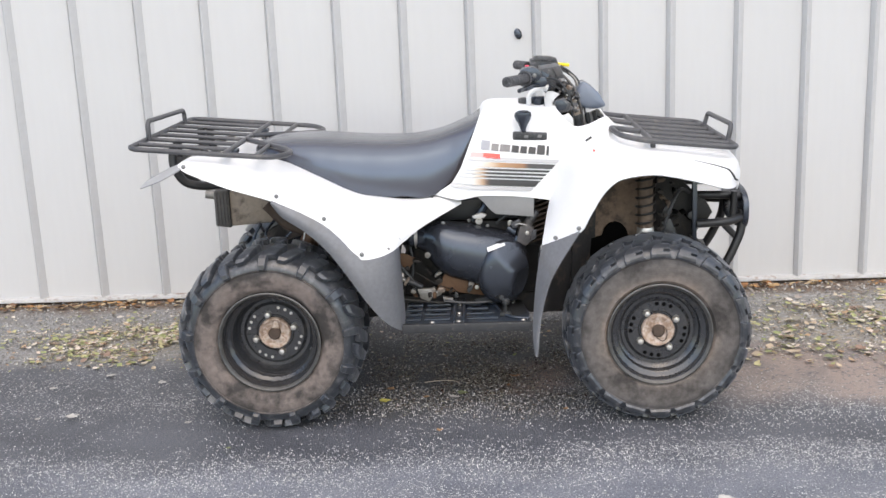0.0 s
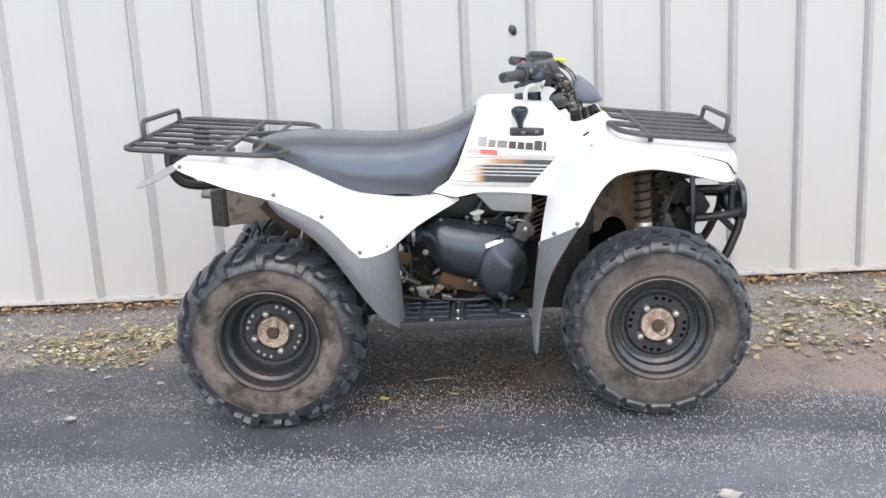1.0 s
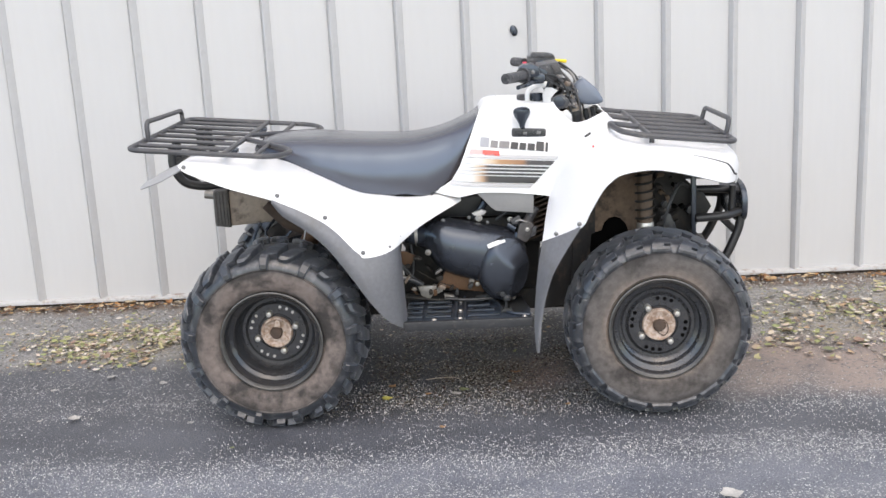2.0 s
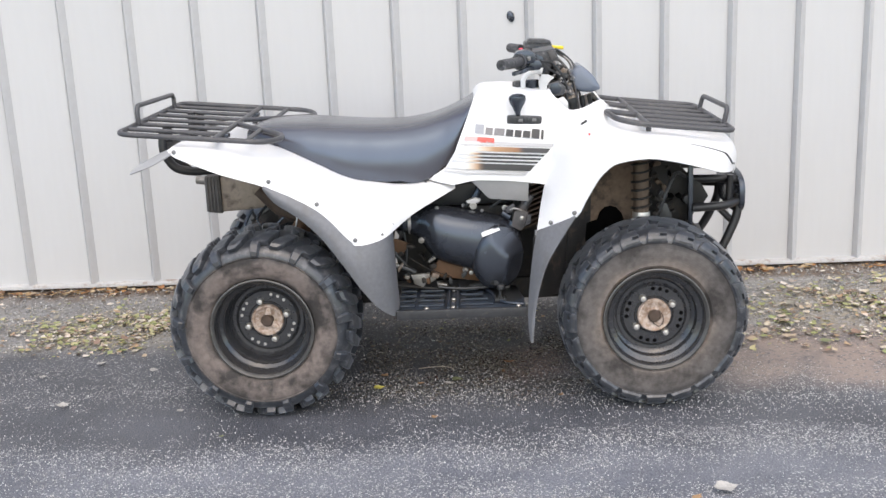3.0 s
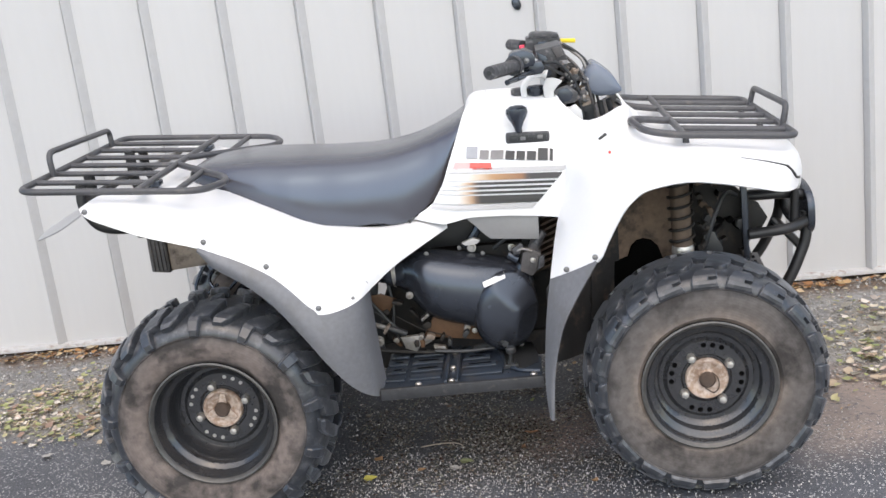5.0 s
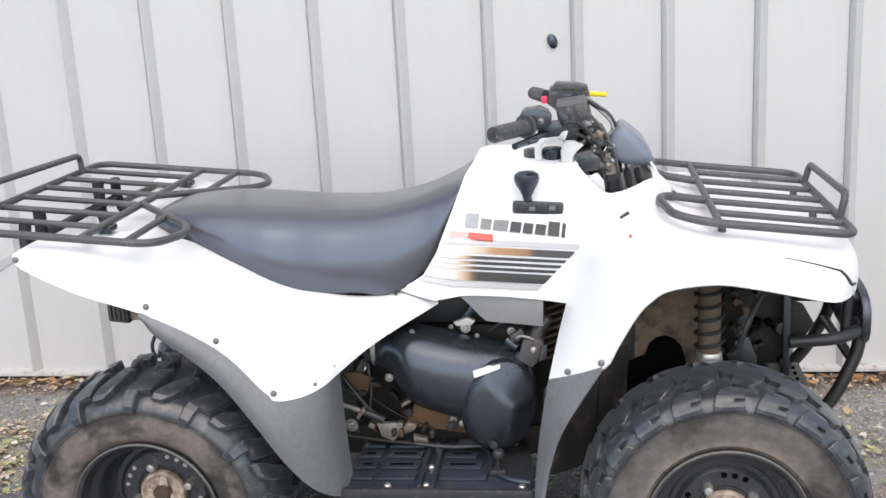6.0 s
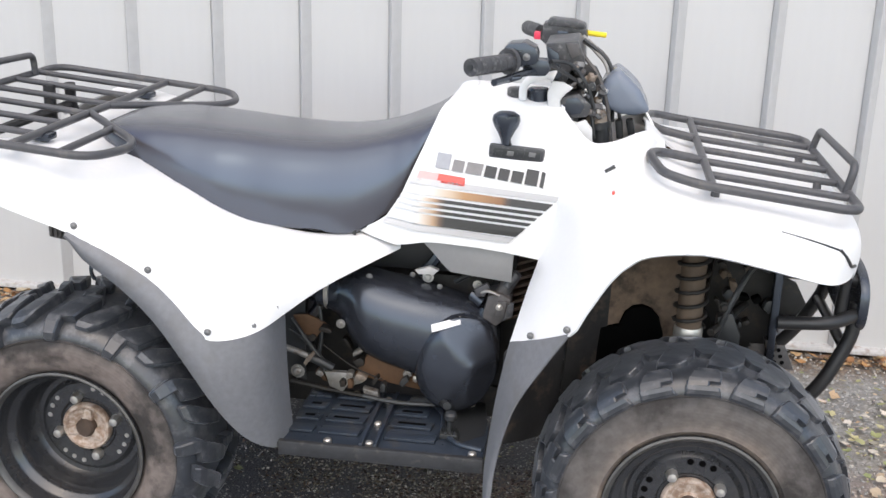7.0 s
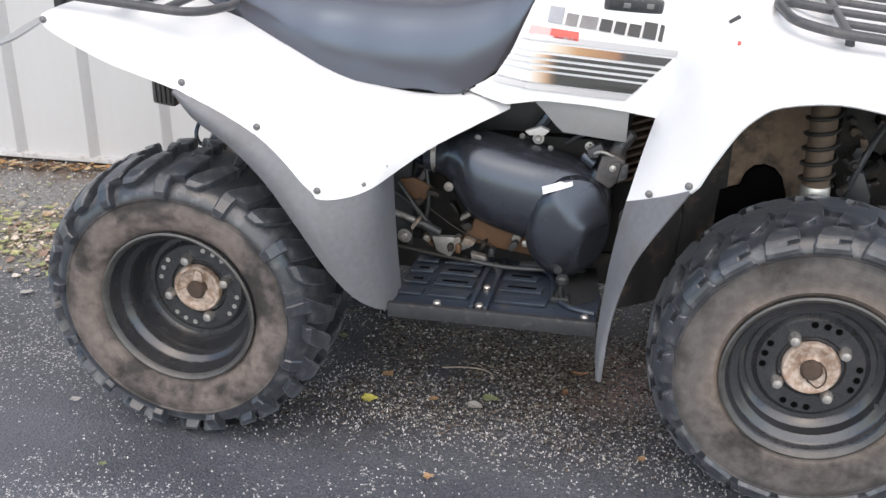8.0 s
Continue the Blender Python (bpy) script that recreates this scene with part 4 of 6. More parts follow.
# tread bars: way from crown to shoulder, leading and trailing edge (radians), share of the full height
BARS = {
    "rear_long": [(0.06, 0.16, 0.21, 0.8), (0.14, 0.11, 0.22, 1), (0.30, 0.05, 0.19, 1), (0.45, -0.01, 0.16, 1), (0.54, -0.04, 0.14, 1), (0.565, -0.045, 0.055, 1), (0.66, -0.05, 0.05, 1), (0.84, -0.05, 0.045, 1), (0.94, -0.045, 0.04, 0.85), (1.0, -0.04, 0.035, 0.45)],
    "rear_mid": [(0.08, 0.13, 0.18, 0.8), (0.16, 0.08, 0.18, 1), (0.30, 0.03, 0.15, 1), (0.46, -0.04, 0.10, 1), (0.58, -0.07, 0.06, 1), (0.66, -0.075, 0.02, 0.8)],
    "rear_crown": [(-0.05, 0.02, 0.06, 0.8), (0.0, 0.0, 0.07, 1), (0.07, -0.02, 0.06, 1), (0.11, -0.02, 0.02, 0.8)],
    "front_long": [(0.40, -0.03, 0.09, 0.85), (0.47, -0.07, 0.11, 1), (0.60, -0.10, 0.11, 1), (0.66, -0.11, 0.105, 1), (0.67, -0.11, 0.035, 1), (0.76, -0.115, 0.03, 1), (0.77, -0.12, 0.10, 1), (0.84, -0.12, 0.11, 0.95), (0.92, -0.125, 0.12, 0.75), (1.0, -0.13, 0.13, 0.25)],
    "front_crown": [(-0.10, 0.02, 0.14, 0.9), (-0.02, -0.02, 0.16, 1), (0.14, -0.07, 0.13, 1), (0.26, -0.10, 0.09, 1), (0.34, -0.10, 0.04, 0.9)],
}


def tread_mesh(kind, rad, half, border, depth, far):
    """One rubber block that stands on the carcass and thins out into the sidewall where it is long."""
    bm = bmesh.new()
    c, rings = rad - depth, []
    for u, lo, hi, hs in BARS[kind]:
        r, a = carcass(u, border, half, c)
        (r0, a0), (r1, a1) = carcass(min(u + 0.03, 1), border, half, c), carcass(u - 0.03, border, half, c)
        nr, na = a0 - a1, r1 - r0
        k = math.hypot(nr, na)
        nr, na = nr / k, na / k
        q = []
        for ang, f in ((lo - 0.008, -0.25), (lo, 0.86 * hs), (lo + 0.010, hs), (hi - 0.010, hs), (hi, 0.86 * hs), (hi + 0.008, -0.25)):
            rr, yy = r + nr * depth * f, a + na * depth * f
            q.append(bm.verts.new((rr * math.sin(ang), yy if far else -yy, rr * math.cos(ang))))
        rings.append(q)
    for p, q in zip(rings, rings[1:]):
        for i in range(5):
            bm.faces.new((p[i], p[i + 1], q[i + 1], q[i]))
    bm.faces.new(rings[0]), bm.faces.new(rings[-1])
    bmesh.ops.recalc_face_normals(bm, faces=bm.faces[:])
    return bm


def rim_mesh(lip, disc, inner):
    d = disc - lip
    prof = [(0.0001, disc), (0.060, disc), (0.064, disc - 0.004), (0.098, disc - 0.004), (0.108, disc + 0.004), (0.118, disc + 0.003), (0.124, disc - 0.004), (0.131, lip + 0.86 * d),
            (0.1335, lip + 0.72 * d), (0.1345, lip + 0.50 * d), (0.139, lip + 0.44 * d), (0.1475, lip + 0.40 * d), (0.1515, lip + 0.34 * d), (0.153, lip + 0.20 * d), (0.158, lip + 0.09 * d), (0.161, lip + 0.002), (0.166, lip - 0.002), (0.170, lip), (0.171, lip + 0.006), (0.164, lip + 0.012), (0.156, lip + 0.02),
            (0.150, 0.0), (0.158, inner - 0.01), (0.169, inner), (0.150, inner - 0.006), (0.140, 0.02), (0.125, disc + 0.02), (0.0001, disc + 0.012)]
    mats = [0] * 14 + [1, 1, 1] + [0] * (len(prof) - 18)
    return lathe(prof, 64, "y", None, mats)


def hub_mesh(disc, rear):
    d = disc - 0.006
    mid = [(0.040, d - 0.004), (0.026, d + 0.001)] if rear else [(0.040, d - 0.006), (0.024, d - 0.003), (0.021, d - 0.008)]
    return lathe([(0.054, d + 0.004), (0.054, d - 0.006), (0.051, d - 0.010), (0.046, d - 0.010)] + mid + [(0.0001, mid[-1][1])], 36)


SHARED = {}


def wheel(key, x, y, z, rad, half, lip, disc, rear, flip):
    if key not in SHARED:
        SHARED[key] = {}
    s = SHARED[key]
    at = pose(x, y, z, 0, 0, 180 if flip else 0)

    def put(name, make, mat, parent, label="", m=None, tag=None):
        tag = tag or name
        if tag in s:
            o = again(s[tag], parent, m or Matrix())
        else:
            o = s[tag] = part(name, make(), mat, parent, label, smooth=name != "tread_block", at=m or Matrix())
        return o

    w = put("wheel", lambda: rim_mesh(lip, disc, half - 0.02), [RIM, LIP], quad, "black steel wheel rim with worn edge", at)
    border, count, depth = (0.247, 13, 0.0205) if rear else (0.256, 20, 0.0115)
    ty = put("tyre", lambda: tyre_mesh(rad, half, abs(lip) - 0.004, z, border, depth), [RUBBER, SIDE_REAR if rear else SIDE_FRONT], quad, "knobbly tyre with dusty brown sidewall", at)
    for side in (0, 1):
        for k in range(count):
            for j, kind in enumerate(("long", "mid", "crown") if rear else ("long", "crown")):
                turn = 360 / count * (k + (0.5 if side else 0) + ((0.0, 0.5, 0.2) if rear else (0.0, 0.4))[j])
                kk = ("rear_" if rear else "front_") + kind
                put("tread_block", lambda: tread_mesh(kk, rad, half, border, depth, side), RUBBER, ty, "", pose(0, 0, 0, 0, turn, 0), kk + "_far" * side)
    put("hub_cap", lambda: hub_mesh(disc, rear), RUST, w, "rusty hub flange")
    put("axle_nut", lambda: lathe([(0.021, disc - 0.004), (0.021, disc - 0.020), (0.016, disc - 0.026), (0.0001, disc - 0.026)], 14), DARKRUST, w, "dark rusted axle nut")
    for k in range(3):
        a = math.radians(80 + 120 * k)
        if rear:
            put("hub_arm", lambda: plate([(0.016, -0.012), (0.042, -0.007), (0.044, 0.007), (0.016, 0.012)], disc - 0.017, disc - 0.004, 0.003), RUST, w, "", pose(0, 0, 0, 0, -math.degrees(a), 0))
    if not rear:
        put("split_pin", lambda: tube(spline([(0.012, disc - 0.020, 0.020), (0.026, disc - 0.016, 0.002), (0.028, disc - 0.016, -0.022), (0.016, disc - 0.018, -0.036), (0.004, disc - 0.018, -0.030), (-0.006, disc - 0.018, -0.022)], 4), 0.0016, 6), DARKRUST, w)
    for k in range(4):
        a = math.radians((107 if rear else 122) + 90 * k)
        put("lug_nut", lambda: lathe([(0.0125, 0.0), (0.012, -0.010), (0.009, -0.018), (0.0001, -0.020)], 8), STEEL, w, "bright wheel nut", Matrix.Translation((0.068 * math.cos(a), disc - 0.004, 0.068 * math.sin(a))))
    # discs for the holes: rear bright as light seen through, front near-black as unlit
    for k in range(4):
        for j in (-1, 0, 1):
            a = math.radians((154 if rear else 167) + 90 * k + 15 * j)
            put("vent_hole", lambda: lathe([(0.0001, -0.0006), (0.0052 if rear else 0.0066, -0.0006), (0.0056 if rear else 0.0070, 0.002)], 12), STEEL if rear else HOLE, w, "", Matrix.Translation((0.088 * math.cos(a), disc - 0.0042, 0.088 * math.sin(a))))
    put("valve_stem", lambda: tube([(0.128, disc - 0.01, -0.055), (0.122, disc - 0.035, -0.052)], 0.005, 8), INK, w)
    return w


RX, FX = -0.777, 0.494
for s in (0, 1):
    f = -1 if s == 0 else 1
    wheel("rear", RX, 0.412 * f, 0.306, 0.318, 0.128, -0.120, -0.006, True, s)
    wheel("front", FX, 0.438 * f, 0.300, 0.308, 0.108, -0.106, -0.046, False, s)

# axles, frame and suspension
frame_part = part("frame", block(-0.62, 0.62, -0.10, 0.10, 0.25, 0.33, 0.01), DARKMETAL, quad, "grimy black steel frame")
part("rear_axle", tube([(RX, -0.40, 0.305), (RX, 0.40, 0.305)], 0.030, 14), DARKMETAL, quad)
part("differential", lathe([(0.03, -0.09), (0.085, -0.07), (0.10, 0.0), (0.085, 0.07), (0.03, 0.09)], 20, "y", None, None, (RX, 0, 0.31)), DARKMETAL, quad)
part("front_axle", tube([(FX, -0.42, 0.30), (FX, 0.42, 0.30)], 0.022, 12), DARKMETAL, quad)
for s in (1, -1):
    part("swing_arm", tube([(-0.40, -0.13 * s, 0.33), (RX, -0.16 * s, 0.31)], 0.026, 10), DARKMETAL, quad)
    part("rear_shock", tube([(-0.74, -0.21 * s, 0.46), (-0.60, -0.20 * s, 0.73)], 0.026, 12), BROWN, quad, "orange brown rear shock absorber")
    helix = [Vector((0.476 + 0.002 * k / 84, (-0.334 + 0.020 * k / 84) * s, 0.608 + 0.190 * k / 84)) + Vector((0.031 * math.cos(k * 0.5), 0.031 * math.sin(k * 0.5), 0)) for k in range(85)]
    strut = part("front_strut", tube([(0.48, -0.35 * s, 0.36), (0.476, -0.334 * s, 0.60), (0.478, -0.314 * s, 0.80)], 0.0255, 18), SPRING, quad, "muddy front strut")
    part("coil_spring", tube(helix, 0.0038, 8), DARKMETAL, strut, "dark mud-covered coil spring")
    part("strut_collar", lathe([(0.027, 0.574), (0.029, 0.580), (0.029, 0.604), (0.027, 0.610)], 24, "z", None, None, (0.476, -0.334 * s, 0)), STEEL, strut, "bright steel collar")
    part("steering_knuckle", plate([(0.53, 0.50), (0.58, 0.52), (0.585, 0.58), (0.565, 0.63), (0.535, 0.62)], -0.30 * s, -0.27 * s, 0.006), INK, quad, "grimy steering knuckle")
    part("brake_hose", tube(spline([(0.53, -0.30 * s, 0.56), (0.56, -0.31 * s, 0.66), (0.60, -0.27 * s, 0.72), (0.64, -0.22 * s, 0.70)], 5), 0.006, 8), INK, quad)
    part("hose_clip", bolt(0.008, 0.008, 12), DARKMETAL, quad, at=Matrix.Translation((0.545, -0.31 * s, 0.645)))
    part("tie_rod", tube([(0.52, -0.34 * s, 0.60), (0.62, -0.15 * s, 0.61)], 0.008, 8), DARKMETAL, quad)
    part("wishbone", tube([(0.30, -0.12 * s, 0.30), (0.48, -0.38 * s, 0.29), (0.62, -0.12 * s, 0.30)], 0.014, 8), DARKMETAL, quad)

# inner panels of the front wheel arch
part("inner_fender", grid(resample([[(0.310, -0.235, 0.40), (0.310, -0.235, 0.62), (0.315, -0.245, 0.72), (0.33, -0.30, 0.805)],
                                    [(0.36, -0.22, 0.40), (0.36, -0.22, 0.62), (0.37, -0.235, 0.74), (0.38, -0.30, 0.835)],
                                    [(0.45, -0.21, 0.40), (0.45, -0.21, 0.62), (0.45, -0.235, 0.74), (0.45, -0.30, 0.845)],
                                    [(0.50, -0.18, 0.40), (0.50, -0.18, 0.62), (0.50, -0.20, 0.74), (0.50, -0.26, 0.84)]]), 0.004), MUD, quad, "mud-stained inner fender panel")
part("inner_fender", grid(resample([[(0.27, 0.24, 0.45), (0.27, 0.25, 0.62), (0.32, 0.30, 0.80)], [(0.38, 0.22, 0.45), (0.38, 0.23, 0.62), (0.38, 0.30, 0.835)], [(0.55, 0.20, 0.45), (0.55, 0.21, 0.62), (0.55, 0.28, 0.84)]]), 0.004), MUD, quad, "mud-stained inner fender panel")
part("inner_panel", grid(resample([[(0.225, -0.275, 0.32), (0.235, -0.28, 0.50), (0.245, -0.285, 0.66)], [(0.27, -0.25, 0.36), (0.275, -0.255, 0.55), (0.29, -0.27, 0.735)], [(0.318, -0.238, 0.40), (0.318, -0.238, 0.60), (0.325, -0.262, 0.765)]]), 0.004), MUDBLACK, quad, "mud-splashed black inner panel")
# dark plate set on the panel; the opening's inner shade is its colour
part("arch_hole_shade", plate([(0.285, 0.44), (0.292, 0.52), (0.305, 0.555), (0.342, 0.562), (0.352, 0.590), (0.368, 0.605), (0.388, 0.609), (0.408, 0.602), (0.424, 0.584), (0.434, 0.552), (0.440, 0.44)], -0.244, -0.226, 0.0005), HOLE, quad, "near-black plate painted as the shade of an arched opening")
part("splash_guard", grid(resample([[(0.115, -0.40, 0.545), (0.112, -0.41, 0.45), (0.112, -0.41, 0.345)], [(0.165, -0.36, 0.60), (0.160, -0.36, 0.47), (0.160, -0.36, 0.335)], [(0.235, -0.28, 0.64), (0.228, -0.28, 0.48), (0.222, -0.26, 0.315)]]), 0.004), MUDBLACK, quad, "mud-splashed black splash guard")
part("front_bracket", plate([(0.56, 0.50), (0.66, 0.52), (0.70, 0.60), (0.68, 0.68), (0.62, 0.74), (0.54, 0.76), (0.52, 0.60)], -0.18, -0.165, 0.004), DARKMETAL, quad, "grimy steel front bracket")
part("front_bracket", plate([(0.52, 0.44), (0.64, 0.42), (0.66, 0.74), (0.52, 0.78)], -0.06, 0.10, 0.01), DARKMETAL, quad, "grimy steel front bracket")
part("bracket_post", block(0.652, 0.668, -0.225, -0.20, 0.47, 0.745, 0.003), BLACK, quad)
part("bracket_plate", plate([(0.655, 0.60), (0.70, 0.585), (0.725, 0.625), (0.70, 0.67), (0.655, 0.69)], -0.20, -0.19, 0.003), DARKMETAL, quad)

GRIME = random.Random(23)
for k in range(26):
    x, z = GRIME.uniform(0.53, 0.70), GRIME.uniform(0.52, 0.78)
    a, b = GRIME.uniform(0.005, 0.016), GRIME.uniform(0.004, 0.010)
    mm = GRIME.choice((DARKMETAL, INK, MUDBLACK, MUD, HOLE, DARKMETAL, SPRING))
    part("axle_fitting", plate([(-a, -b), (a * 0.5, -b), (a, b * 0.2), (a * 0.4, b), (-a * 0.7, b * 0.8)], -0.012, 0.012, 0.002), mm, quad, at=pose(x, GRIME.uniform(-0.225, -0.185), z, 0, GRIME.uniform(-80, 80), 0))
perf = part("perforated_bracket", plate([(0.618, 0.530), (0.692, 0.531), (0.716, 0.476), (0.676, 0.478)], -0.204, -0.200, 0.001), SCUFF, quad, "perforated grey steel bracket")
# near-black discs on the bracket, drawn as unlit holes
for k in range(6):
    part("bracket_hole", lathe([(0.0001, -0.0006), (0.0045, -0.0006), (0.0048, 0.001)], 10), HOLE, perf, at=Matrix.Translation((0.664 + 0.016 * (k % 2) + 0.005 * (k // 2), -0.2042, 0.520 - 0.014 * (k // 2))))
# front bumper
bump = part("front_bumper", plate([(0.185 * math.copysign(abs(math.cos(t)) ** 0.6, math.cos(t)), 0.617 + 0.076 * math.copysign(abs(math.sin(t)) ** 0.7, math.sin(t))) for t in [2 * math.pi * k / 40 for k in range(40)]], 0.834, 0.856, 0.008, plane="yz"), BLACK, quad, "black front bumper")
for s in (1, -1):
    bar("bumper_tube", [(0.665, -0.225 * s, 0.590), (0.78, -0.215 * s, 0.592), (0.838, -0.16 * s, 0.598)], 0.0145, BLACK_TUBE, bump, corner=0.05)
    bar("bumper_tube", [(0.838, -0.15 * s, 0.62), (0.836, -0.155 * s, 0.545), (0.78, -0.17 * s, 0.425), (0.70, -0.17 * s, 0.34), (0.60, -0.12 * s, 0.32)], 0.0155, BLACK_TUBE, bump, corner=0.06)
    bar("bumper_tube", [(0.838, -0.13 * s, 0.66), (0.79, -0.14 * s, 0.672), (0.67, -0.14 * s, 0.675)], 0.014, BLACK_TUBE, bump, corner=0.04)
bar("bumper_tube", [(0.80, -0.17, 0.592), (0.805, -0.17, 0.69)], 0.012, BLACK_TUBE, bump)
bar("bumper_tube", [(0.822, -0.165, 0.52), (0.822, 0.165, 0.52)], 0.012, BLACK_TUBE, bump)

# engine and drive
engine = part("engine_block", plate([(-0.36, 0.33), (0.12, 0.33), (0.14, 0.52), (0.06, 0.60), (-0.10, 0.60), (-0.30, 0.56), (-0.36, 0.46)], -0.10, 0.12, 0.015), DARKMETAL, quad, "grimy dark engine")
part("cylinder_head", plate([(0.04, 0.52), (0.17, 0.50), (0.20, 0.66), (0.08, 0.69)], -0.12, 0.08, 0.008), DARKMETAL, engine)
for k in range(9):
    a = 0.52 + 0.019 * k
    part("cooling_fin", plate([(0.09 + 0.004 * k, a), (0.185 + 0.004 * k, a + 0.035), (0.183 + 0.004 * k, a + 0.041), (0.088 + 0.004 * k, a + 0.006)], -0.165, -0.10, 0.001), MESHBROWN, engine)
part("intake_box", block(-0.34, 0.16, -0.10, 0.10, 0.60, 0.72, 0.02), INK, quad, "black airbox under the seat")
part("frame_tube", tube(fillet([(-0.40, -0.145, 0.35), (-0.36, -0.145, 0.60), (-0.15, -0.145, 0.70), (0.15, -0.14, 0.70)], 0.06), 0.014, 10), BLACK_TUBE, quad)


def belt_cover():
    """A long rounded housing: neck, barrel, tapering into the round front lobe."""
    bm = bmesh.new()
    st = [(-0.325, 0.572, 0.036, 0.036), (-0.300, 0.568, 0.037, 0.038), (-0.275, 0.560, 0.042, 0.045), (-0.255, 0.550, 0.056, 0.064), (-0.235, 0.540, 0.070, 0.080), (-0.210, 0.529, 0.081, 0.090), (-0.17, 0.516, 0.087, 0.094), (-0.12, 0.504, 0.089, 0.097), (-0.07, 0.492, 0.088, 0.100), (-0.02, 0.480, 0.082, 0.100), (0.03, 0.470, 0.074, 0.096), (0.065, 0.463, 0.062, 0.085), (0.085, 0.46, 0.03, 0.05)]
    rings = []
    for x, z, ry, rzz in st:
        rings.append([(x, -0.172 - ry * 1.12 * math.copysign(abs(math.cos(t)) ** 0.85, math.cos(t)), z - 0.003 + rzz * 1.06 * math.copysign(abs(math.sin(t)) ** 0.85, math.sin(t))) for t in [2 * math.pi * k / 28 for k in range(28)]])
    cols = [spline(c, 3) for c in zip(*rings)]
    rr = [[bm.verts.new(p) for p in r] for r in zip(*cols)]
    for a, b in zip(rr, rr[1:]):
        for k in range(28):
            bm.faces.new((a[k], a[(k + 1) % 28], b[(k + 1) % 28], b[k]))
    bm.faces.new(rr[0]), bm.faces.new(rr[-1])
    bmesh.ops.recalc_face_normals(bm, faces=bm.faces[:])
    return bm


cover = part("belt_cover", belt_cover(), BLACK, quad, "satin black plastic belt drive cover")


def lobe():
    """The round front end of the cover, cut by two flat facets that meet in a ridge."""
    bm = bmesh.new()
    rings = []
    for f, y in ((1.06, -0.16), (1.06, -0.240), (1.03, -0.258), (0.95, -0.270), (0.86, -0.277), (0.74, -0.282), (0.60, -0.285), (0.45, -0.287), (0.30, -0.288), (0.15, -0.289), (0.02, -0.289)):
        ring = []
        for k in range(48):
            t = 2 * math.pi * k / 48
            r = 0.098 * (1 + 0.05 * math.cos(2 * t - 2.2))
            dx, dz = r * f * 0.90 * math.cos(t), r * f * 1.05 * math.sin(t)
            a = 0.62 * (dx * 0.64 + dz * 0.77 - 0.030)
            b = 0.80 * (dx * 0.97 - dz * 0.26 - 0.036)
            yy = max(y, -0.289 + a, -0.289 + b) if y < -0.2 else y
            ring.append(bm.verts.new((-0.002 + dx, yy, 0.445 + dz)))
        rings.append(ring)
    for a, b in zip(rings, rings[1:]):
        for k in range(48):
            bm.faces.new((a[k], a[(k + 1) % 48], b[(k + 1) % 48], b[k]))
    bm.faces.new(rings[0]), bm.faces.new(rings[-1])
    bmesh.ops.recalc_face_normals(bm, faces=bm.faces[:])
    return bm


part("cover_lobe", lobe(), BLACK, cover)
part("clamp_ring", lathe([(0.041, -0.006), (0.0445, -0.005), (0.0445, 0.005), (0.041, 0.006)], 28, "x", None, None, (-0.302, -0.172, 0.568), 1.0), STEEL, cover, "bright steel hose clamp")
part("intake_hose", tube(spline([(-0.30, -0.165, 0.567), (-0.345, -0.15, 0.57), (-0.40, -0.11, 0.60)], 5), 0.036, 16), BLACK, cover, "black rubber hose")
part("warning_label", grid([[(-0.056, -0.263, 0.538), (-0.025, -0.262, 0.549), (0.004, -0.246, 0.556)], [(-0.052, -0.276, 0.526), (-0.022, -0.276, 0.537), (0.008, -0.264, 0.545)]], 0.001), PAPER, cover, "white paper warning label")
part("sump_plate", plate([(-0.24, 0.375), (-0.04, 0.345), (-0.02, 0.40), (-0.20, 0.445)], -0.20, -0.17, 0.004), BROWN, quad, "brown rust-stained engine cover")
part("heat_shield", plate([(-0.095, 0.722), (0.112, 0.708), (0.109, 0.634), (-0.022, 0.648), (-0.036, 0.660), (-0.062, 0.690)], -0.226, -0.222, 0.001), SHIELD, quad, "grey sheet metal heat shield")
carb = part("throttle_body", plate([(0.048, 0.548), (0.080, 0.528), (0.106, 0.556), (0.110, 0.592), (0.088, 0.606), (0.060, 0.600)], -0.222, -0.15, 0.006), SCUFF, quad, "dusty black carburettor body")
part("carburettor_cap", tube([(0.088, -0.195, 0.598), (0.112, -0.195, 0.640)], 0.016, 14), SCUFF, carb)
part("carburettor_bowl", tube([(0.060, -0.20, 0.560), (0.046, -0.20, 0.535)], 0.019, 14), BLACK, carb)
part("carburettor_flange", plate([(0.078, 0.556), (0.098, 0.560), (0.102, 0.592), (0.082, 0.590)], -0.230, -0.222, 0.002), SCUFF, carb)
part("carburettor_arm", tube(spline([(0.045, -0.225, 0.606), (0.062, -0.23, 0.612), (0.086, -0.23, 0.604)], 4), 0.0035, 8), ALU, carb)
part("carburettor_screw", bolt(0.005, 0.005), STEEL, carb, at=Matrix.Translation((0.086, -0.232, 0.578)))
part("carburettor_bracket", plate([(0.030, 0.612), (0.058, 0.628), (0.064, 0.618), (0.052, 0.598), (0.036, 0.596)], -0.228, -0.214, 0.002), CONTROL, carb)
part("carburettor_neck", tube([(0.098, -0.21, 0.618), (0.122, -0.21, 0.650)], 0.0105, 12), CONTROL, carb)
part("carburettor_bracket", plate([(0.096, 0.548), (0.116, 0.560), (0.118, 0.592), (0.104, 0.586)], -0.236, -0.224, 0.002), CONTROL, carb)
part("intake_stub", tube([(0.022, -0.195, 0.590), (0.048, -0.205, 0.576)], 0.013, 12), BLACK, carb)
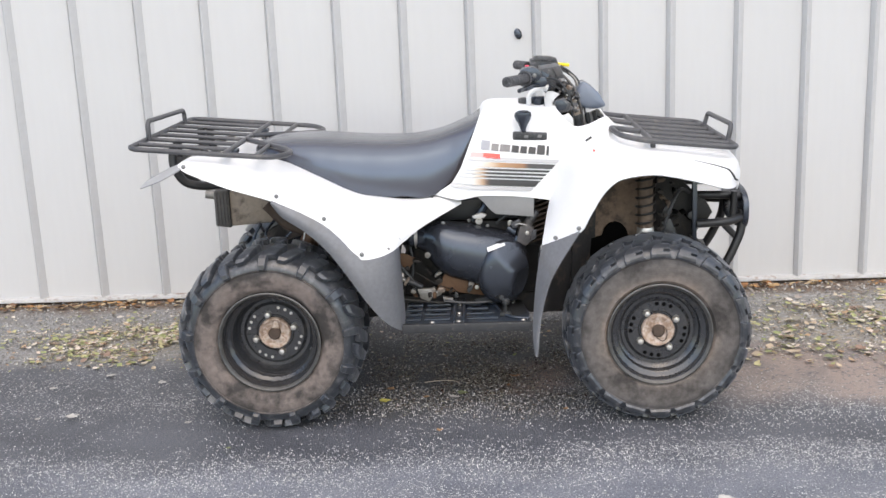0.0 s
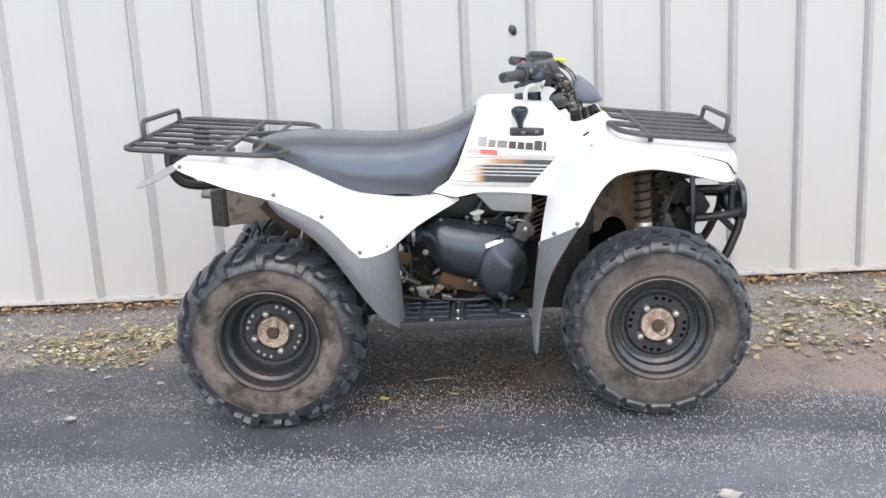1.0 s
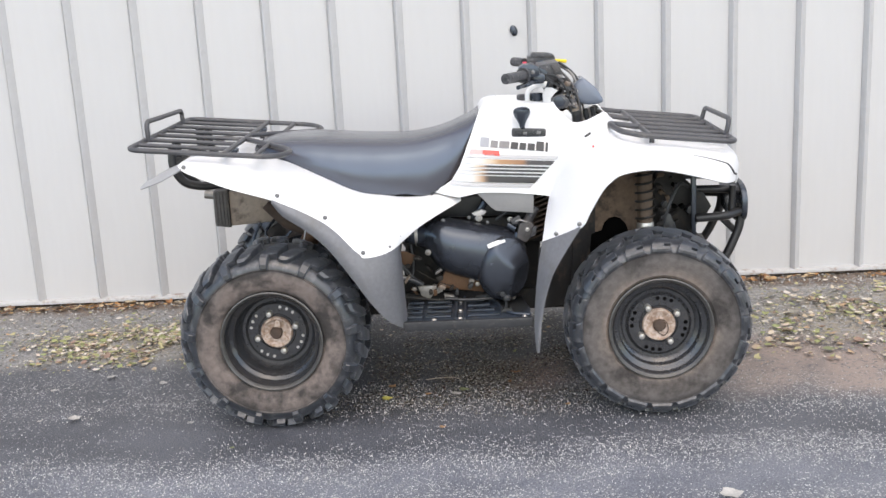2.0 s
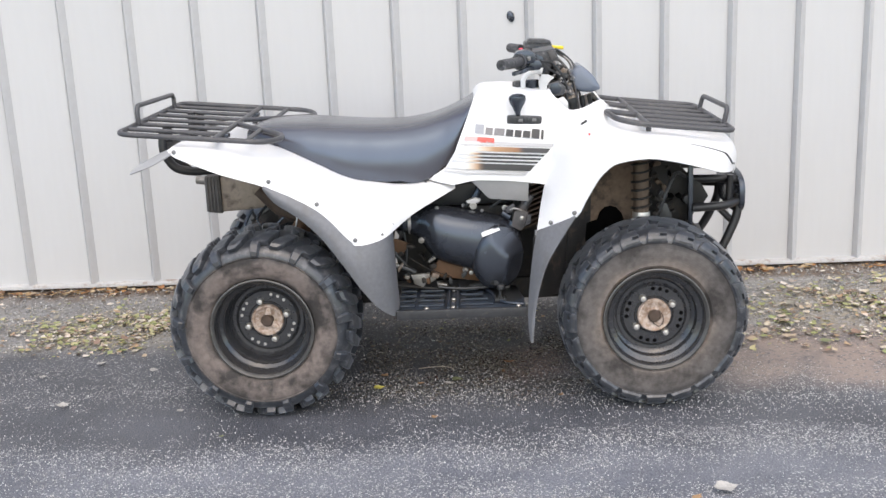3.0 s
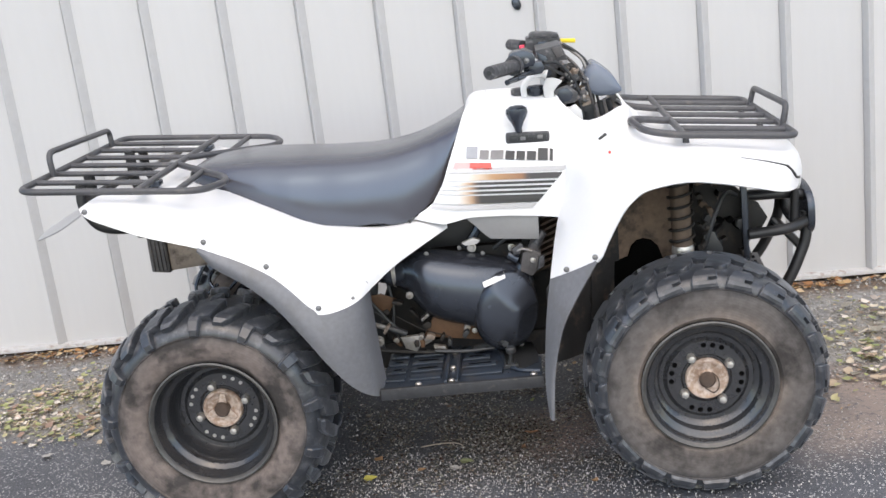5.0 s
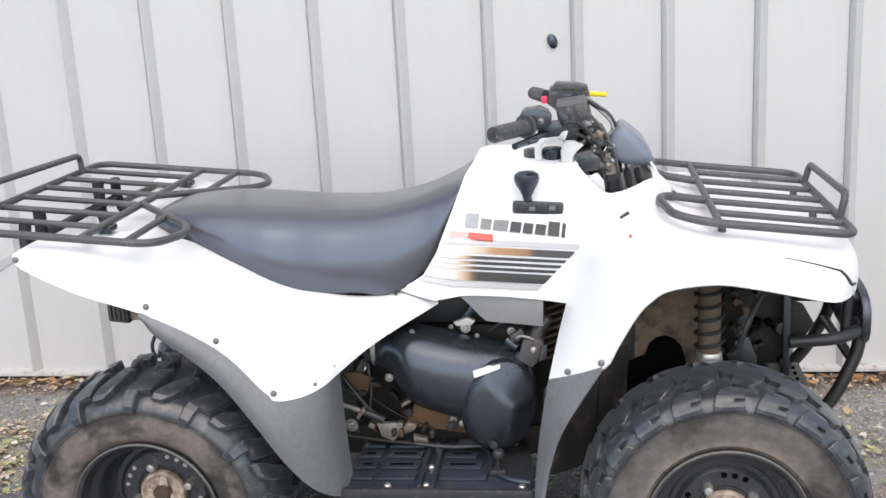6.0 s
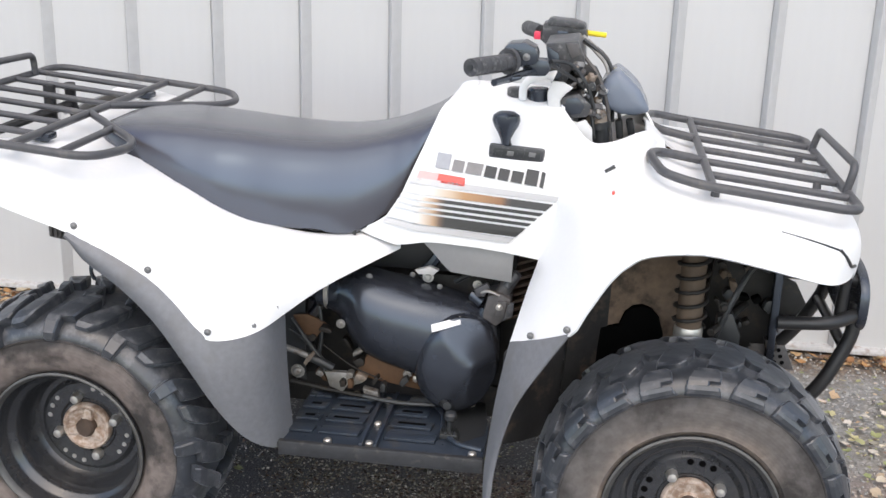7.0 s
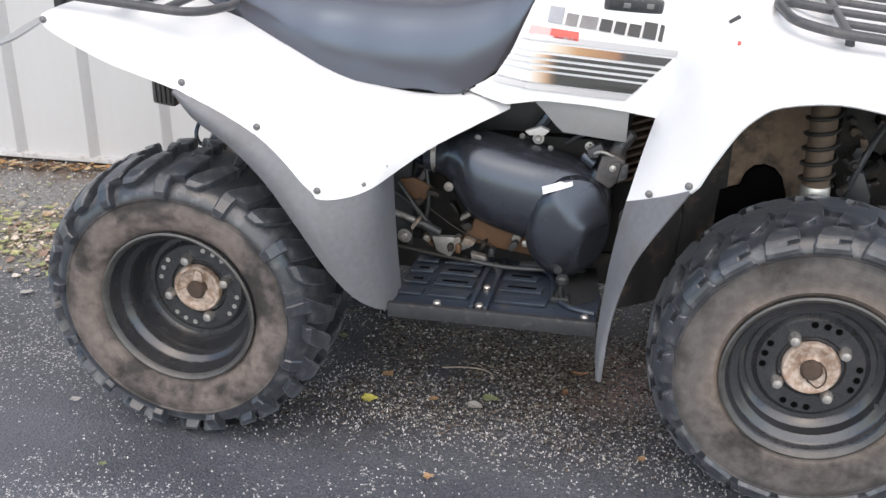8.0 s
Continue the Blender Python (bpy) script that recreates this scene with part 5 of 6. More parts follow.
part("oily_cover", plate([(-0.06, 0.362), (-0.19, 0.395), (-0.175, 0.43), (-0.06, 0.41), (-0.02, 0.37)], -0.175, -0.16, 0.004), BROWN, quad, "oily brown engine cover")
for x, y, z, r, mm in ((-0.08, -0.165, 0.612, 0.0085, STEEL), (-0.205, -0.205, 0.616, 0.005, BOLT), (-0.262, -0.235, 0.512, 0.007, ALU), (0.03, -0.16, 0.600, 0.007, STEEL), (-0.115, -0.165, 0.615, 0.004, BOLT), (-0.05, -0.19, 0.60, 0.004, BOLT), (-0.095, -0.215, 0.385, 0.005, STEEL), (-0.325, -0.16, 0.475, 0.008, DARKMETAL), (-0.03, -0.205, 0.345, 0.006, STEEL)):
    part("engine_bolt", bolt(r, r * 0.9, 12), mm, engine, "", at=Matrix.Translation((x, y, z)))
part("gear_arm", plate([(-0.305, 0.384), (-0.256, 0.386), (-0.241, 0.370), (-0.264, 0.337), (-0.294, 0.349)], -0.215, -0.200, 0.003), ALU, quad, "cast aluminium shift linkage")
part("adjuster", plate([(-0.215, 0.356), (-0.180, 0.349), (-0.176, 0.331), (-0.211, 0.335)], -0.225, -0.205, 0.003), ALU, quad, "bright steel adjuster")
part("ball_joint", bolt(0.011, 0.010, 12), ALU, quad, at=Matrix.Translation((-0.370, -0.205, 0.376)))
for pts, r, mm in (([(-0.02, -0.15, 0.60), (0.03, -0.17, 0.64), (0.09, -0.16, 0.68)], 0.006, INK), ([(-0.10, -0.14, 0.61), (-0.06, -0.15, 0.66), (-0.06, -0.13, 0.70)], 0.012, BLACK), ([(-0.21, -0.24, 0.345), (-0.12, -0.245, 0.338), (0.0, -0.24, 0.342)], 0.0055, INK)):
    part("hose", tube(spline(pts, 5), r, 8), mm, quad)
CLUTTER = random.Random(11)
for k in range(34):
    x, z = CLUTTER.uniform(-0.345, -0.06), CLUTTER.uniform(0.355, 0.50)
    if z > 0.52 - 0.30 * (x + 0.345) - 0.02:
        z = 0.36 + 0.04 * CLUTTER.random()
    a, b = CLUTTER.uniform(0.006, 0.018), CLUTTER.uniform(0.004, 0.012)
    mm = CLUTTER.choice((DARKMETAL, DARKMETAL, ALU, INK, INK, BOXMETAL, BROWN))
    part("engine_fitting", plate([(-a, -b), (a * 0.7, -b), (a, b * 0.4), (a * 0.2, b), (-a * 0.8, b * 0.7)], -0.012, 0.012, 0.002), mm, engine, at=pose(x, CLUTTER.uniform(-0.22, -0.14), z, 0, CLUTTER.uniform(-60, 60), 0))
part("rust_bracket", plate([(-0.385, 0.505), (-0.349, 0.510), (-0.306, 0.490), (-0.332, 0.452), (-0.357, 0.462)], -0.19, -0.182, 0.003), BROWN, quad, "brown rust-stained steel bracket")
part("coolant_pipe", tube(spline([(-0.41, -0.20, 0.433), (-0.365, -0.205, 0.422), (-0.335, -0.205, 0.410)], 5), 0.0075, 10), ALU, quad, "dull aluminium pipe")
part("coolant_hose", tube(spline([(-0.345, -0.205, 0.414), (-0.318, -0.205, 0.404), (-0.290, -0.20, 0.388)], 5), 0.0105, 10), INK, quad)
part("link_rod", tube([(-0.385, -0.21, 0.352), (-0.305, -0.21, 0.340), (-0.20, -0.21, 0.328)], 0.0055, 8), DARKMETAL, quad)
part("link_wire", tube(spline([(-0.312, -0.20, 0.443), (-0.238, -0.215, 0.402), (-0.171, -0.215, 0.377)], 5), 0.0016, 6), DARKMETAL, quad)
for pts in ([(-0.385, -0.195, 0.500), (-0.335, -0.20, 0.433), (-0.294, -0.20, 0.389)], [(-0.395, -0.185, 0.470), (-0.350, -0.19, 0.440), (-0.30, -0.19, 0.36)], [(-0.33, -0.17, 0.55), (-0.318, -0.185, 0.47), (-0.325, -0.19, 0.41)]):
    part("hose", tube(spline(pts, 6), 0.0045, 8), INK, quad)
part("air_fitting", plate([(-0.105, 0.636), (-0.071, 0.648), (-0.052, 0.640), (-0.062, 0.630), (-0.095, 0.628)], -0.20, -0.185, 0.002), SILVER, quad, "pale metal fitting on the engine")

# footboards
for s in (1, -1):
    def sy(pts):
        return [(x, -y * s) for x, y in pts]
    foot = part("footboard", plate(sy([(-0.345, 0.448), (0.082, 0.448), (0.082, 0.30), (0.05, 0.16), (-0.345, 0.16)]), 0.306, 0.320, 0.003, plane="xy"), FOOT, quad, "blue-black ribbed plastic footboard")
    part("footboard_edge", plate(sy([(-0.345, 0.452), (0.086, 0.452), (0.086, 0.437), (-0.345, 0.437)]), 0.296, 0.328, 0.004, plane="xy"), FOOTEDGE, foot, "scuffed black footboard edge")
    for i, y in enumerate((0.205, 0.262, 0.319, 0.376)):
        for x0, x1 in ((-0.335, -0.283), (-0.270, -0.184), (-0.128, -0.020 - 0.028 * (3 - i) * 0.6)):
            part("tread_rib", plate(sy([(x0, y - 0.016), (x1, y - 0.016), (x1 - 0.004, y + 0.016), (x0 - 0.004, y + 0.016)]), 0.3205, 0.3275, 0.003, plane="xy"), FOOT, foot)
            # flat near-black strips: shade of the slots painted on the ribs
            if i in (1, 2):
                part("tread_slot", plate(sy([(x0 + 0.014, y - 0.004), (x1 - 0.016, y - 0.004), (x1 - 0.017, y + 0.004), (x0 + 0.013, y + 0.004)]), 0.3278, 0.3284, 0, plane="xy"), HOLE, foot)
    # flat dark plate: depth and shade of a well put in as colour
    part("board_recess_shade", plate(sy([(-0.070, 0.17), (0.060, 0.17), (0.075, 0.27), (0.075, 0.33), (0.020, 0.38), (-0.020, 0.33), (-0.030, 0.24)]), 0.3203, 0.3209, 0, plane="xy"), INK, foot, "flat dark patch painted as a shaded well in the footboard")
    part("board_rim", tube(spline([(-0.070, -0.19 * s, 0.325), (-0.028, -0.25 * s, 0.325), (-0.012, -0.335 * s, 0.325), (0.024, -0.385 * s, 0.325), (0.078, -0.405 * s, 0.325)], 5), 0.0055, 8), FOOT, foot)
    for x in (-0.172, -0.142):
        part("tread_rib", plate(sy([(x - 0.004, 0.18), (x + 0.004, 0.18), (x + 0.004, 0.44), (x - 0.004, 0.44)]), 0.3205, 0.334, 0.0015, plane="xy"), FOOT, foot)
    for x, y in ((-0.245, 0.425), (-0.157, 0.42), (-0.157, 0.33), (-0.157, 0.21), (0.06, 0.425), (-0.235, 0.19), (0.03, 0.19)):
        part("footboard_bolt", lathe([(0.009, 0.320), (0.009, 0.327), (0.006, 0.330), (0.0001, 0.330)], 10, "z", None, None, (x, -y * s, 0)), STEEL, foot)
    peg = part("foot_peg", plate([(-0.020, 0.321), (0.024, 0.321), (0.020, 0.333), (-0.016, 0.333)], min(-0.365 * s, -0.335 * s), max(-0.365 * s, -0.335 * s), 0.003), INK, quad, "black toothed foot peg")
    part("peg_post", tube([(0.0, -0.350 * s, 0.325), (0.004, -0.350 * s, 0.378)], 0.0055, 10), INK, peg)
    part("peg_ring", lathe([(0.010, 0.360), (0.014, 0.364), (0.014, 0.374), (0.010, 0.378)], 14, "z", None, None, (0.004, -0.350 * s, 0)), INK, peg)
    part("brake_pedal", tube(fillet([(-0.10, -0.22 * s, 0.335), (-0.03, -0.26 * s, 0.36), (-0.01, -0.31 * s, 0.372)], 0.03), 0.009, 8), INK, quad, "black brake pedal lever")
    for k in range(4):
        part("peg_tooth", plate([(-0.018 + 0.010 * k, 0.333), (-0.011 + 0.010 * k, 0.333), (-0.0145 + 0.010 * k, 0.341)], min(-0.362 * s, -0.338 * s), max(-0.362 * s, -0.338 * s), 0.001), INK, peg)

# rear: silencer box, tail tube, wiring
box = part("silencer", plate([(-0.995, 0.722), (-0.86, 0.712), (-0.80, 0.69), (-0.775, 0.640), (-0.80, 0.602), (-0.995, 0.590)], -0.02, 0.16, 0.012), BOXMETAL, quad, "tan-grey heat-stained silencer box")
cap = part("silencer_end", plate([(-1.046, 0.726), (-0.990, 0.730), (-0.990, 0.586), (-1.048, 0.594)], -0.03, 0.17, 0.008), SCUFF, box, "dark ribbed end cap")
for k in range(4):
    part("cap_rib", plate([(-1.040 + 0.012 * k, 0.722), (-1.034 + 0.012 * k, 0.722), (-1.034 + 0.012 * k, 0.598), (-1.040 + 0.012 * k, 0.598)], -0.035, -0.029, 0.001), SCUFF, box)
part("tail_pipe", tube([(-1.03, 0.05, 0.694), (-1.094, 0.05, 0.702)], 0.016, 14), ALU, box, "grey tail pipe stub")
part("swing_brace", tube([(-0.82, -0.19, 0.70), (-0.753, -0.20, 0.632), (-0.69, -0.20, 0.605)], 0.020, 12), DARKRUST, quad, "dark rusted spring seat")
part("wire_end", tube(spline([(-0.672, -0.30, 0.632), (-0.676, -0.305, 0.610), (-0.683, -0.30, 0.586)], 4), 0.0028, 6), PAPER, quad, "loose white wire")
for pts in ([(-0.86, -0.12, 0.62), (-0.885, -0.14, 0.57), (-0.87, -0.15, 0.54), (-0.82, -0.14, 0.57)], [(-0.80, -0.10, 0.64), (-0.84, -0.15, 0.59), (-0.80, -0.16, 0.55), (-0.74, -0.15, 0.60)]):
    part("wire_loop", tube(spline(pts, 5), 0.005, 8), BLACK, quad)
for s in (1, -1):
    bar("tail_tube", [(-1.11, -0.26 * s, 0.925), (-1.115, -0.27 * s, 0.86), (-1.08, -0.27 * s, 0.80), (-1.02, -0.26 * s, 0.785), (-0.85, -0.20 * s, 0.79)], 0.015, BLACK_TUBE, quad, corner=0.05)
part("tail_cross", tube([(-1.115, -0.27, 0.87), (-1.115, 0.27, 0.87)], 0.012, 8), BLACK_TUBE, quad)
part("exhaust_pipe", tube(spline([(-0.80, 0.05, 0.66), (-0.70, 0.0, 0.63), (-0.55, -0.05, 0.60), (-0.35, -0.05, 0.55)], 5), 0.026, 12), BROWN, quad, "brown heat-baked exhaust pipe")
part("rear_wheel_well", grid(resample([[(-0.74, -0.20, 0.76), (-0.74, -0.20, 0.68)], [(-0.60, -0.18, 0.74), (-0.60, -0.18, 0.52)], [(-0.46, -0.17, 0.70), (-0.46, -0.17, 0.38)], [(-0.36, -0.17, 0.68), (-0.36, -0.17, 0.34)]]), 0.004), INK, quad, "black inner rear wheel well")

part("seat_clip", block(-0.242, -0.236, -0.203, -0.195, 0.708, 0.719, 0.002), INK, seat, "small black seat clip")

# fender screws
for x, y, z in ((-1.014, -0.497, 0.891), (-0.715, -0.536, 0.793), (-0.568, -0.540, 0.716), (-0.455, -0.536, 0.595), (-0.374, -0.502, 0.602), (-0.345, -0.448, 0.622), (0.168, -0.462, 0.612), (0.238, -0.525, 0.655)):
    part("fender_screw", bolt(0.0048, 0.005), BOLT, quad, "grey fender screw", at=Matrix.Translation((x, y, z)))

# decals on the tank cover


def strip(corners, mats, cuts=None, n=14, lift=0.0060):
    """A thin print that follows the tank cover: corners (x, z) tl, tr, br, bl."""
    bm = bmesh.new()
    tl, tr, br, bl = (Vector(c) for c in corners)
    cuts = cuts or [1.0]
    rows = []
    for i in range(3):
        a, b = tl.lerp(bl, i / 2), tr.lerp(br, i / 2)
        rows.append([])
        for k in range(n + 1):
            q = a.lerp(b, k / n)
            rows[-1].append(bm.verts.new((q.x, panel_y(q.x, q.y) - lift, q.y)))
    for i in range(2):
        for k in range(n):
            f = bm.faces.new((rows[i][k], rows[i][k + 1], rows[i + 1][k + 1], rows[i + 1][k]))
            f.material_index = next(j for j, c in enumerate(cuts) if (k + 0.5) / n <= c)
    r = bmesh.ops.extrude_face_region(bm, geom=bm.faces[:])
    for v in [g for g in r["geom"] if isinstance(g, bmesh.types.BMVert)]:
        v.co.y += 0.0008
    bmesh.ops.recalc_face_normals(bm, faces=bm.faces[:])
    return bm


def dl(t):
    return (-0.122 - 0.045 * t, 0.833 - 0.072 * t)


def dr(t):
    return (0.188 - 0.072 * t, 0.812 - 0.070 * t)


for t0, t1, mm in ((-0.22, -0.06, PRINT_SILVER), (0.0, 0.20, PRINT_BRONZE), (0.27, 0.36, PRINT_BLACK), (0.43, 0.52, PRINT_BLACK), (0.59, 0.68, PRINT_BLACK), (0.74, 1.02, PRINT_BLACK), (1.06, 1.22, PRINT_SILVER)):
    part("decal_stripe", strip((dl(t0), dr(t0), dr(t1), dl(t1)), [mm], n=28), mm, tank, "striped decal fading from white through tan to black", smooth=False)
part("decal_block", strip(((-0.098, 0.863), (0.000, 0.853), (0.000, 0.836), (-0.104, 0.846)), [PINK, RED], [0.4, 1]), [PINK, RED], tank, "red decal block fading to pink", smooth=False)
LW = [0.030, 0.024, 0.034, 0.024, 0.022, 0.024, 0.026, 0.008]
lx = -0.066
for i, w in enumerate(LW):
    zb, h = 0.870 - 0.115 * (lx + 0.066), 0.030 if i in (0, 6, 7) else 0.022
    part("decal_mark", strip(((lx + 0.004, zb + h), (lx + w + 0.004, zb + h - 0.003), (lx + w, zb - 0.003), (lx, zb)), [INK], n=2), INKFADE if i == 0 else INKGREY if i < 3 else INK, tank, "dark grey block mark of the maker's name", smooth=False)
    lx += w + 0.0055

# gear selector
gate = part("selector_plate", plate([(0.044, 0.895), (0.162, 0.888), (0.164, 0.918), (0.046, 0.925)], -0.186, -0.168, 0.007), CONTROL, quad, "black gear selector gate")
part("gate_slot", plate([(0.054, 0.900), (0.154, 0.894), (0.155, 0.912), (0.055, 0.918)], -0.1875, -0.1855, 0.001), INK, gate)
for k in range(4):
    part("gate_mark", plate([(0.06 + 0.023 * k, 0.902), (0.074 + 0.023 * k, 0.901), (0.076 + 0.023 * k, 0.911), (0.062 + 0.023 * k, 0.912)], -0.1895, -0.187, 0.001), BOLT if k % 2 else INK, gate)
lever = part("shift_lever", tube([(0.085, -0.165, 0.915), (0.082, -0.20, 0.945)], 0.008, 10), BLACK, quad, "black gear shift lever")
part("shift_knob", lathe([(0.008, 0.928), (0.011, 0.940), (0.017, 0.953), (0.025, 0.966), (0.0295, 0.979), (0.0275, 0.990), (0.017, 0.997), (0.0001, 0.999)], 24, "z", None, None, (0.081, -0.20, 0), 0.75), BLACK, lever, "glossy black shift knob")
part("fender_slot", tube([(0.290, -0.240, 0.891), (0.309, -0.236, 0.903)], 0.005, 8), INK, quad, "dark slot in the white cowl")
part("fender_reflector", block(0.305, 0.311, -0.332, -0.318, 0.868, 0.8745, 0.002), RED, quad, "small orange-red mark")
part("hood_seam", tube(spline([(0.617, -0.425, 0.842), (0.669, -0.420, 0.829), (0.712, -0.410, 0.815), (0.733, -0.398, 0.806)], 4), 0.0021, 8), INK, quad, "dark seam in the front fender")
part("hood_seam", tube(spline([(0.733, -0.398, 0.806), (0.750, -0.386, 0.786), (0.762, -0.368, 0.768), (0.776, -0.338, 0.760)], 4), 0.0035, 8), INK, quad, "dark gap beside the nose")

# handlebar and controls
hb = part("handlebar", tube(fillet([(0.030, -0.36, 1.110), (0.095, -0.26, 1.110), (0.155, -0.12, 1.085), (0.190, -0.05, 1.06), (0.195, 0.05, 1.06), (0.165, 0.14, 1.085), (0.115, 0.24, 1.112), (0.075, 0.33, 1.114)], 0.05), 0.011, 10), BLACK_TUBE, quad, "black handlebar")
for a, b in (((0.025, -0.388, 1.111), (0.090, -0.278, 1.110)), ((0.080, 0.322, 1.114), (0.118, 0.238, 1.113))):
    a, b = Vector(a), Vector(b)
    g = part("grip", tube([a, a.lerp(b, 0.03), a.lerp(b, 0.97), b], 0.0172, 16), CONTROL, hb, "ribbed black rubber grip")
    for k in range(7):
        part("grip_ring", tube([a.lerp(b, 0.12 + 0.125 * k), a.lerp(b, 0.17 + 0.125 * k)], 0.0176, 16), CONTROL, g)
    part("grip_end", tube([a - (b - a).normalized() * 0.002, a], 0.0065, 10), INK, g)
part("grip_flange", tube([(0.084, -0.278, 1.110), (0.090, -0.269, 1.110)], 0.026, 18), CONTROL, hb)
house = part("throttle_housing", plate([(0.072, 1.114), (0.074, 1.134), (0.084, 1.143), (0.116, 1.146), (0.136, 1.137), (0.143, 1.122), (0.140, 1.104), (0.108, 1.098), (0.082, 1.102)], -0.258, -0.192, 0.006), BLACK, hb, "black throttle housing")
part("housing_cap", plate([(0.078, 1.138), (0.116, 1.147), (0.138, 1.136), (0.112, 1.141)], -0.256, -0.198, 0.001), CONTROL, house)
part("housing_screw", bolt(0.005, 0.004), BOLT, house, at=Matrix.Translation((0.120, -0.259, 1.118)))
part("lever_perch", plate([(0.108, 1.110), (0.160, 1.106), (0.166, 1.090), (0.158, 1.076), (0.112, 1.073)], -0.215, -0.165, 0.004), BLACK, hb, "black lever perch")
part("brake_lever", tube(spline([(0.150, -0.18, 1.082), (0.112, -0.25, 1.084), (0.088, -0.30, 1.080), (0.066, -0.345, 1.078)], 4), 0.0075, 8), BLACK, hb, "black brake lever")
part("thumb_lever", plate([(0.066, 1.078), (0.112, 1.086), (0.116, 1.080), (0.090, 1.071), (0.068, 1.071)], -0.300, -0.278, 0.003), BLACK, hb)
switch = part("switch_housing", plate([(0.125, 1.100), (0.126, 1.140), (0.160, 1.146), (0.224, 1.140), (0.231, 1.110), (0.200, 1.092), (0.140, 1.090)], 0.17, 0.25, 0.003), CONTROL, hb, "black switch housing")
part("switch_button", block(0.160, 0.185, 0.160, 0.172, 1.110, 1.126, 0.003), BLACK, switch)
part("switch_button", block(0.196, 0.212, 0.162, 0.172, 1.106, 1.130, 0.003), INK, switch)
part("master_cylinder", plate([(0.135, 1.138), (0.222, 1.132), (0.223, 1.143), (0.200, 1.150), (0.146, 1.154), (0.138, 1.150)], 0.165, 0.225, 0.003), CONTROL, hb, "black brake reservoir")
part("kill_switch", block(0.106, 0.121, 0.16, 0.18, 1.104, 1.122, 0.003), REDKNOB, hb, "red stop switch")
part("choke_lever", tube([(0.228, 0.22, 1.118), (0.272, 0.24, 1.112)], 0.0065, 10), YELLOW, hb, "yellow plastic lever")
cover_bar = part("bar_cover", plate([(0.148, 1.126), (0.216, 1.134), (0.230, 1.103), (0.233, 1.080), (0.201, 1.070), (0.197, 1.048), (0.165, 1.040), (0.154, 1.088)], -0.092, 0.075, 0.003), CONTROL, hb, "black handlebar clamp cover")
part("cover_flap", plate([(0.150, 1.122), (0.176, 1.108), (0.186, 1.062), (0.166, 1.042), (0.156, 1.086)], -0.104, -0.092, 0.002), BLACK, cover_bar)
part("cover_flap", plate([(0.190, 1.128), (0.214, 1.130), (0.222, 1.106), (0.204, 1.098)], -0.100, -0.092, 0.002), SCUFF, cover_bar)
part("steering_stem", tube([(0.20, 0, 1.06), (0.29, 0, 0.86)], 0.024, 12), DARKMETAL, quad, "grimy steering stem")
part("key_box", plate([(0.187, 0.992), (0.189, 1.018), (0.225, 1.028), (0.252, 1.004), (0.245, 0.979), (0.208, 0.974)], -0.118, -0.06, 0.003), CONTROL, quad, "black ignition switch box")
part("key_box_lid", plate([(0.196, 1.000), (0.200, 1.016), (0.222, 1.020), (0.238, 1.002), (0.230, 0.986), (0.208, 0.982)], -0.121, -0.117, 0.001), BLACK, quad)
part("collar_base", tube([(0.270, -0.066, 0.948), (0.268, -0.067, 0.962)], 0.026, 18), INK, quad)
part("stem_collar", tube([(0.267, -0.067, 0.961), (0.266, -0.067, 0.968), (0.262, -0.069, 0.979), (0.261, -0.069, 0.983)], 0.0225, 18), BOXMETAL, quad, "worn beige metal collar")
part("cable_barrel", tube([(0.272, -0.065, 0.958), (0.278, -0.06, 0.905)], 0.020, 14), INK, quad, "black rubber cable boot")
part("cable_barrel", tube([(0.312, -0.055, 0.965), (0.318, -0.05, 0.925)], 0.008, 10), INK, quad)
part("cable_barrel", tube([(0.335, -0.060, 0.968), (0.342, -0.05, 0.935)], 0.008, 10), INK, quad)
part("brake_junction", plate([(0.210, 1.075), (0.256, 1.070), (0.271, 1.043), (0.255, 1.010), (0.228, 1.022), (0.213, 1.049)], -0.076, 0.02, 0.004), DARKMETAL, quad, "grimy cable junction")
BITS = random.Random(5)
for k in range(44):
    x = BITS.uniform(0.205, 0.275)
    z = 1.085 - (x - 0.19) * 0.9 + BITS.uniform(-0.045, 0.03)
    a, b = BITS.uniform(0.004, 0.012), BITS.uniform(0.003, 0.008)
    mm = BITS.choice((CONTROL, INK, ALU, SCUFF, BOXMETAL, SCUFF, ALU, SILVER, INK))
    part("bar_fitting", plate([(-a, -b), (a * 0.6, -b), (a, b * 0.3), (a * 0.3, b), (-a * 0.8, b * 0.8)], -0.010, 0.010, 0.0015), mm, hb, at=pose(x, BITS.uniform(-0.105, -0.075), z, BITS.uniform(-40, 40), BITS.uniform(-70, 70), BITS.uniform(-50, 50)))
part("fuel_cap", lathe([(0.024, 1.004), (0.025, 1.010), (0.025, 1.026), (0.021, 1.031), (0.0001, 1.032)], 24, "z", None, None, (0.138, -0.085, 0)), BLACK, quad, "black fuel cap")
part("cap_ring", lathe([(0.019, 1.006), (0.020, 1.012), (0.020, 1.026), (0.016, 1.029), (0.0001, 1.029)], 20, "z", None, None, (0.090, -0.080, 0)), CONTROL, quad, "dusty black filler ring")
part("hose_loop", tube(spline([(0.106, -0.108, 1.008), (0.107, -0.112, 1.036), (0.122, -0.112, 1.053), (0.145, -0.11, 1.060), (0.166, -0.105, 1.064)], 5), 0.0085, 10), WHITE, quad, "white plastic hose loop")
